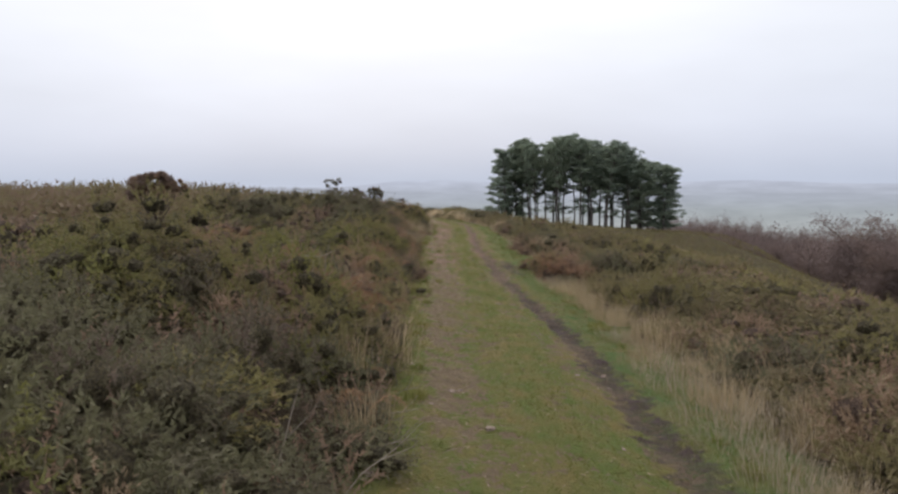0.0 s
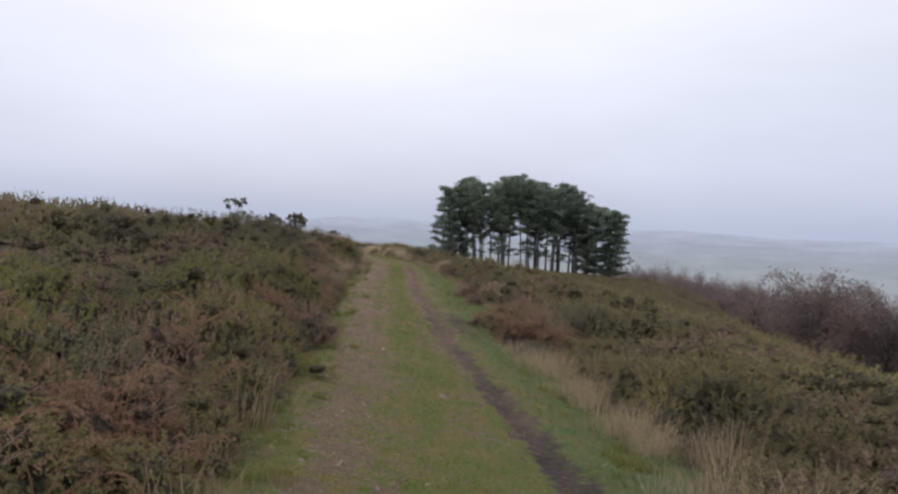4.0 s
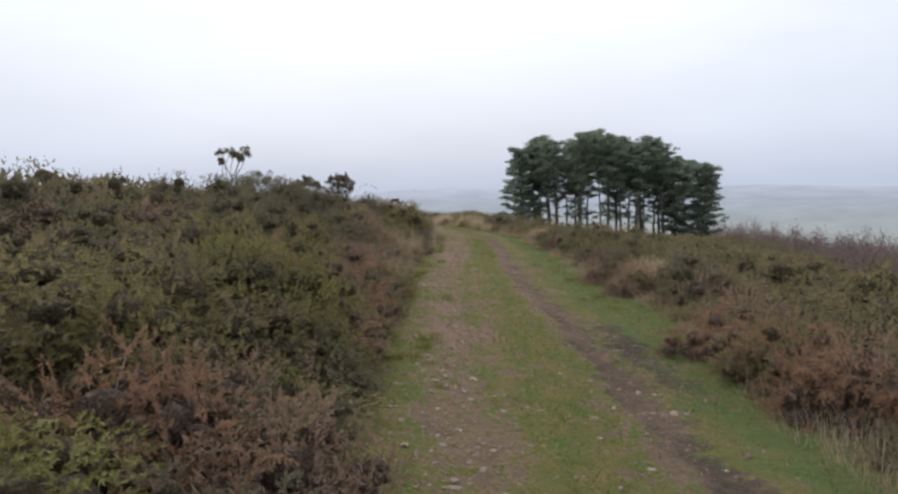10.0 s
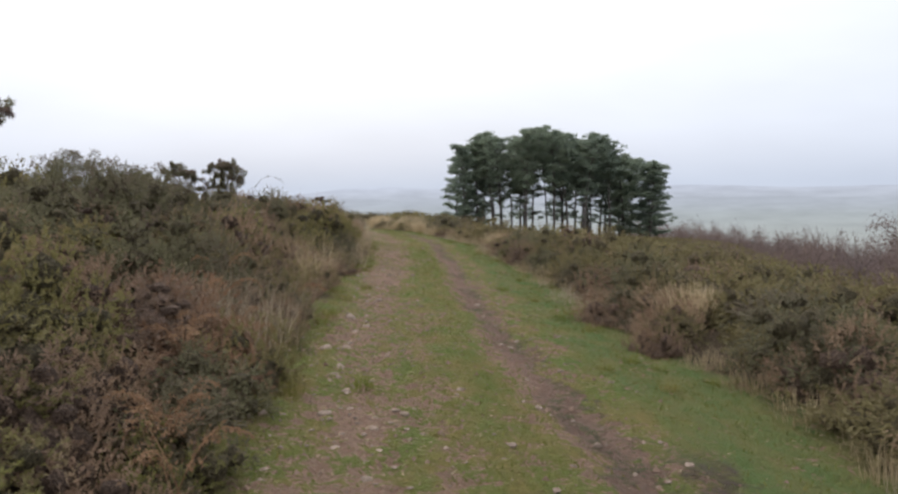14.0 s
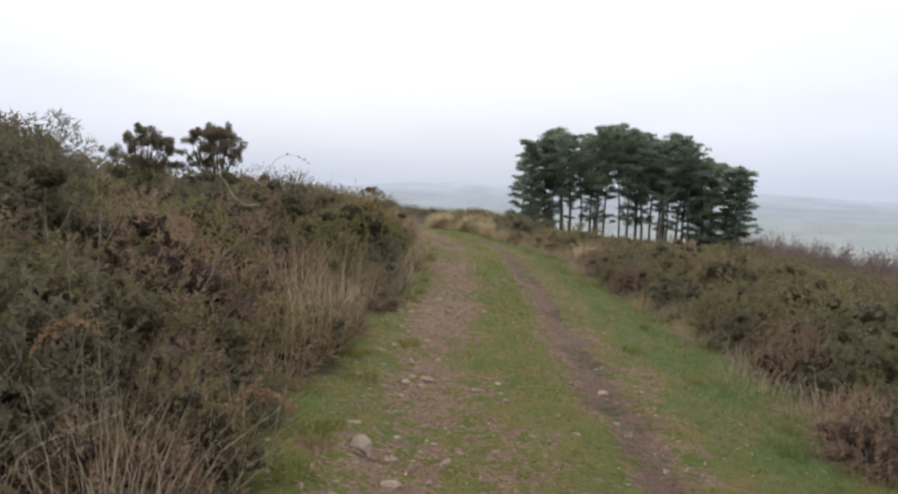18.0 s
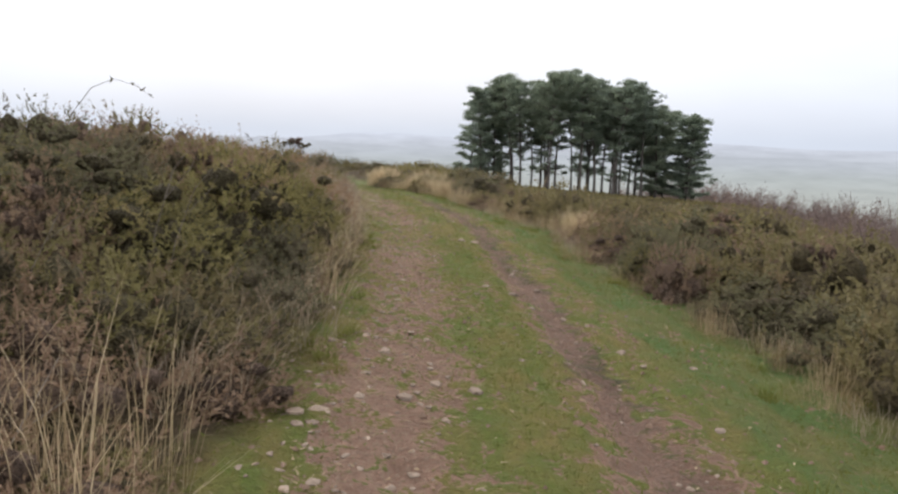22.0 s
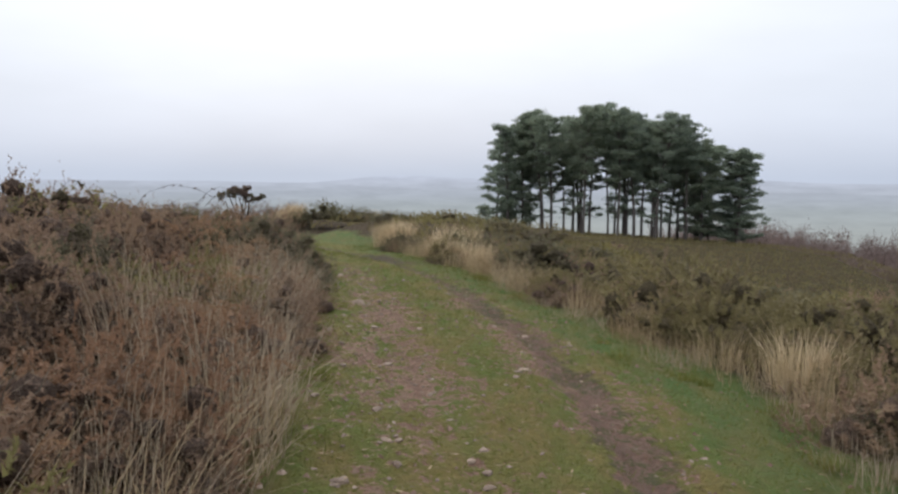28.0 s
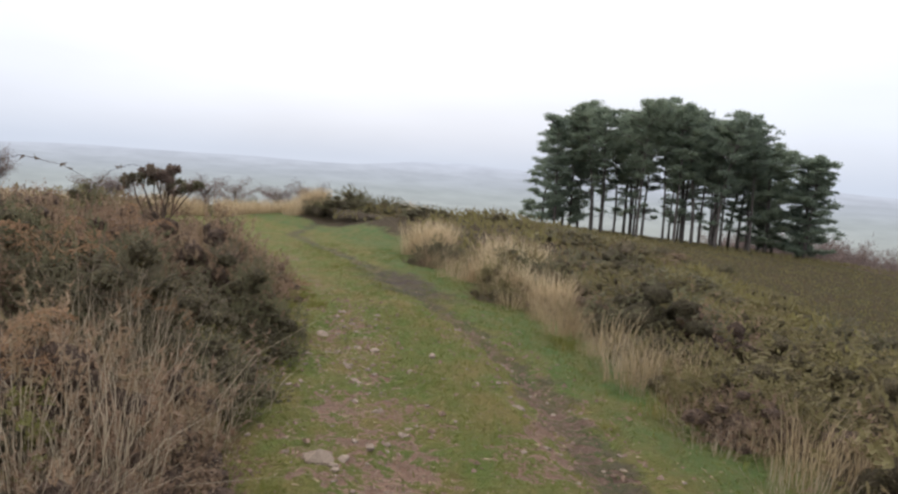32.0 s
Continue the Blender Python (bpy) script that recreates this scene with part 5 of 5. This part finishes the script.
def bramble(pts, label="thin arching dark bramble stem above the bushes"):
    """A thin arching stem with a few withered leaves."""
    root = new("bramble_stem")
    part("stem", mesh_of("bramble", *tube(pts, np.linspace(0.004, 0.002, len(pts)), 4), STEM, True), root)
    rng = np.random.default_rng(len(pts) + int(abs(pts[0][0]) * 10))
    spots = [(int(rng.integers(1, len(pts) - 1)), rng.uniform()) for _ in range(9)]
    base = np.array([Vector(pts[k]).lerp(Vector(pts[k + 1]), q)[:] for k, q in spots])
    base = np.repeat(base, rng.integers(1, 5, len(base)), 0)
    tagged(part("leaf_spray", loose("leaf_spray", sprig_faces(rng, base, unit(rng.normal(size=base.shape)), 0.045, 0.012), GORSE_DARK), root), kind="stuff")
    tagged(root, label, "bramble", "brambles over the bank")


for x, y, z, dx, dz in ((-3.6, 36.4, 0.72, 0.75, 0.36), (-4.9, 48.1, 0.05, 1.3, 0.42), (-5.4, 47.2, 0.1, 0.8, 0.3), (-3.9, 44.0, 0.15, 0.4, 0.42), (-4.2, 49.2, 0.12, 0.75, 0.3), (-4.1, 49.3, 0.1, 0.8, 0.26)):
    bramble([(x, y, z - 0.5), (x + 0.08 * dx, y, z), (x + 0.3 * dx, y + 0.1, z + 0.75 * dz), (x + 0.55 * dx, y + 0.15, z + dz), (x + 0.8 * dx, y + 0.2, z + 0.85 * dz), (x + dx, y + 0.2, z + 0.55 * dz)])


# ---- pine clump ----
def pine_meshes(seed, height, bare, spread_, needles, low=False):
    """A Scots pine: a thin leaning trunk with limbs, and flat layered pads of needles along them."""
    rng = np.random.default_rng(seed)
    lean = rng.normal(size=2) * 0.55
    steps = np.linspace(0, 1, 8)
    trunk_pts = [(lean[0] * t * t * 1.5 + 0.2 * math.sin(4 * t + seed) * t, lean[1] * t * t * 1.5 + 0.16 * math.cos(3 * t + seed) * t, height * 0.95 * t) for t in steps]
    thick = rng.uniform(0.75, 1.2)
    pieces = [tube([(*trunk_pts[0][:2], -0.6)] + trunk_pts[1:], [thick * q for q in (0.2, 0.16, 0.14, 0.12, 0.1, 0.08, 0.055, 0.03)], 7)]
    pads = []

    def limb(f, reach, a, rise, count, r):
        i = min(6, int(f / 0.95 * 7))
        p0 = Vector(trunk_pts[i]).lerp(Vector(trunk_pts[i + 1]), min(1, f / 0.95 * 7 - i))
        out = Vector((math.cos(a), math.sin(a), 0))
        mid_ = p0 + out * reach * 0.55 + Vector((0, 0, reach * (rise - 0.06)))
        tip = p0 + out * reach + Vector((0, 0, reach * rise * 1.3 + 0.1))
        pieces.append(tube([p0, mid_, tip], [0.06, 0.04, 0.015], 4))
        for _ in range(count):
            g = rng.uniform(0.3, 1.05)
            c = p0.lerp(mid_, g / 0.55) if g < 0.55 else mid_.lerp(tip, (g - 0.55) / 0.45)
            pads.append((c + Vector((rng.normal() * 0.25, rng.normal() * 0.25, rng.normal() * 0.12 + 0.1)), r * rng.uniform(0.6, 1.25)))

    n_limbs = 30 if low else 26
    for k in range(n_limbs):
        g = (k + rng.uniform(0, 1)) / n_limbs
        f = bare + (0.98 - bare) * g ** (0.95 if low else 0.8)
        if low:
            reach = spread_ * (1.0 - 0.62 * g**1.4) * rng.uniform(0.65, 1.1)
        else:
            reach = spread_ * (0.5 + 0.55 * math.sin(math.pi * min(1, 0.15 + 0.75 * g))) * rng.uniform(0.55, 1.15) * (1 - 0.55 * g**3)
        limb(f, reach, k * 2.4 + rng.uniform(-0.5, 0.5), rng.uniform(-0.12, 0.2) + 0.28 * g, 6, 0.5)
    for _ in range(7):
        pads.append((Vector(trunk_pts[-1]) + Vector((*(rng.normal(size=2) * spread_ * 0.22), rng.uniform(-0.6, 0.5))), rng.uniform(0.35, 0.6)))
    # a few lone sprays and dead stubs on the bare trunk
    for _ in range(0 if low else 3):
        limb(rng.uniform(0.14, max(0.2, bare)), rng.uniform(0.8, 1.9), rng.uniform(0, 6.28), rng.uniform(-0.1, 0.1), 3, 0.4)
    for _ in range(6):
        f = rng.uniform(0.1, max(0.3, bare))
        p0 = Vector((trunk_pts[1][0], trunk_pts[1][1], height * f))
        a = rng.uniform(0, 6.28)
        pieces.append(tube([p0, p0 + Vector((math.cos(a), math.sin(a), 0.1)) * rng.uniform(0.5, 1.3)], [0.03, 0.008], 3))
    per = needles // len(pads)
    lv = []
    for c, r in pads:
        e = sphere_points(rng, per, -0.45)
        base = np.array(c) + e * np.array([r * 1.15, r * 1.15, r * 0.54]) * rng.uniform(0.15, 1.0, (len(e), 1))
        lv.append(sprig_faces(rng, base, unit(e + np.array([0, 0, 0.55]) + 0.45 * rng.normal(size=e.shape)), 0.27, 0.055))
    return mesh_of("pine_trunk", *join(pieces), BARK, True), loose("pine_crown", np.concatenate(lv), PINE)


CROWN_LINE = table(((5, 4.0), (8.5, 6.7), (11.6, 8.0), (16, 8.4), (21, 8.9), (25, 8.1), (29, 7.0), (33.5, 4.7), (36.5, 3.2), (40, 2)))


def pine_clump():
    rng = random.Random(5)
    tall = [pine_meshes(100 + k, 13.0, bare, 2.8, 8600) for k, bare in enumerate((0.3, 0.46, 0.36, 0.52, 0.42, 0.57))]
    low = [pine_meshes(120 + k, 11.0, 0.03, 2.8, 13500, True) for k in range(4)]
    spots = [(8.3, 131), (9.3, 126.5), (10.6, 129.5), (35.2, 121.5), (33.8, 125), (34.5, 118.5), (31.2, 120.5), (11.2, 127.5), (32.0, 124.5), (34.9, 119.6), (28.8, 118.6), (30.2, 123), (13.2, 124.8), (17.6, 122.6), (19.2, 125.5), (16.4, 127.5), (20.6, 121.8)]
    while len(spots) < 41:
        a, r = rng.uniform(0, 6.28), math.sqrt(rng.random())
        x, y = 21.8 + 12.6 * r * math.cos(a), 126 + 7.5 * r * math.sin(a) - 0.25 * 12.6 * r * math.cos(a) * 0.5
        if all((x - p) ** 2 + (y - q) ** 2 > 2.1**2 for p, q in spots):
            spots.append((x, y))
    for k, (x, y) in enumerate(spots):
        edge = k < 10
        trunk, crown = rng.choice(low if edge else tall)
        root = new("pine_tree")
        part("trunk", trunk, root)
        part("crown", crown, root)
        ground = float(land(x, y))
        s = (float(CROWN_LINE(x)) - ground) / (11.0 if edge else 13.0) * rng.choice((0.8, 0.88, 0.93, 0.96, 0.98, 1.01))
        w = rng.uniform(0.95, 1.1)
        root.matrix_basis = Matrix.Translation((x, y, ground)) @ Matrix.Rotation(rng.uniform(0, 6.28), 4, "Z") @ Matrix.Diagonal((w, w, s, 1))
        tagged(root, "dark Scots pine with branches down to the ground" if edge else "tall dark Scots pine with bare lower trunk in a hilltop clump", "pine tree", "pines of the hilltop clump")


pine_clump()


# ---- bare woods below the hill ----
def bare_tree_meshes(seed, height, n=19, twig=0.7, thick=0.065):
    rng = np.random.default_rng(seed)
    pieces = [tube([(0, 0, -1.0), (0.1, 0, height * 0.3), (0.0, 0.15, height * 0.62)], [0.22, 0.17, 0.09], 6)]
    tips = []
    for k in range(22):
        z = height * rng.uniform(0.06, 0.58)
        a = k * 2.4 + rng.uniform(-0.4, 0.4)
        r = height * 0.34 * rng.uniform(0.5, 1.0)
        tip = Vector((r * math.cos(a), r * math.sin(a), min(height * 0.93, z + height * rng.uniform(0.15, 0.42))))
        p0 = Vector((0, 0, z))
        pieces.append(tube([p0, p0.lerp(tip, 0.5) + Vector((0, 0, 0.3)), tip], [0.07, 0.045, 0.015], 4))
        tips += [p0.lerp(tip, f) for f in (0.45, 0.7, 1.0)]
    lv = []
    for c in tips:
        e = sphere_points(rng, n, -0.5)
        base = np.array(c) + e * height * 0.13 * rng.uniform(0.1, 1, (n, 1))
        lv.append(sprig_faces(rng, base, unit(0.5 * e + np.array([0, 0, 0.25]) + 0.8 * rng.normal(size=e.shape)), twig, thick))
    return mesh_of("bare_trunk", *join(pieces), STEM, True), loose("twig_crown", np.concatenate(lv), TWIGS)


WOOD_LINE = table(((15, -2.9), (20, -3.0), (23, -2.95), (24.5, -3.4), (27, -3.45), (30, -3.6), (34, -3.9), (40, -4.5), (50, -5.2)))


def bare_woods():
    rng = random.Random(21)
    kinds = [bare_tree_meshes(400 + k, 10.0, 46, 0.4, 0.05) for k in range(4)]
    close = [bare_tree_meshes(410 + k, 10.0, 150, 0.42, 0.03) for k in range(2)]
    spots = [(33.8, 52, -1.8), (36, 54, -2.3), (32.2, 53.5, -3.2), (41, 73, -2.2), (43.5, 74.5, -3.0), (75, 184, -9.2), (-47, 112, -0.8), (-24, 106, -1.9), (-27.5, 108, -1.9), (-21, 105, -2.4), (-18, 108, -2.9), (-31, 104, -2.2), (-15.5, 110, -3.4), (-35, 108, -2.4)]
    tries = 0
    while len(spots) < 235 and tries < 6000:
        tries += 1
        az, d = rng.uniform(15.5, 46), rng.uniform(118, 235)
        x, y = d * math.sin(radians(az)), 15 + d * math.cos(radians(az))
        if (x < 47 and y > 88) or x < 40 or all_near(spots, x, y, 4.6):
            continue
        el = float(WOOD_LINE(az)) + rng.uniform(-0.75, 0.12) - (0.9 if d < 150 else 0.0)
        top = 0.9 + d * math.tan(radians(el))
        if top - float(land(x, y)) < 3:
            continue
        spots.append((x, y, top))
    for k, (x, y, top) in enumerate(spots):
        trunk, crown = rng.choice(close if k < 5 else kinds)
        ground = float(land(x, y))
        root = new("bare_tree")
        part("trunk", trunk, root)
        part("twig_crown", crown, root)
        s = max(0.35, (top - ground) / 9.8)
        w = max(0.6, min(1.15, s * rng.uniform(0.85, 1.15)))
        root.matrix_basis = Matrix.Translation((x, y, ground)) @ Matrix.Rotation(rng.uniform(0, 6.28), 4, "Z") @ Matrix.Diagonal((w, w, s, 1))
        tagged(root, "leafless purple-brown tree in the woods below the hill", "tree", "bare trees below the hill")


def all_near(spots, x, y, gap):
    return any((x - p) ** 2 + (y - q) ** 2 < gap * gap for p, q, _ in spots)


bare_woods()


# ---- bushes on the brow ----
for x, y, w, h in ((-5.0, 69.6, 2.6, 0.75), (-3.7, 70.2, 2.0, 0.6), (-6.3, 69.8, 1.6, 0.6), (-2.4, 71, 1.6, 0.5), (-9.5, 71.5, 2.0, 0.7), (-13, 66, 2.0, 1.3), (-11, 61, 1.8, 1.1), (0.8, 70, 2.4, 0.6), (2.4, 71, 2.6, 0.7), (4.5, 72, 2.6, 0.6), (-0.4, 71.5, 2.0, 0.6)):
    plant(D, x, y, w, h, True, "dark rounded gorse bush on the brow of the hill")
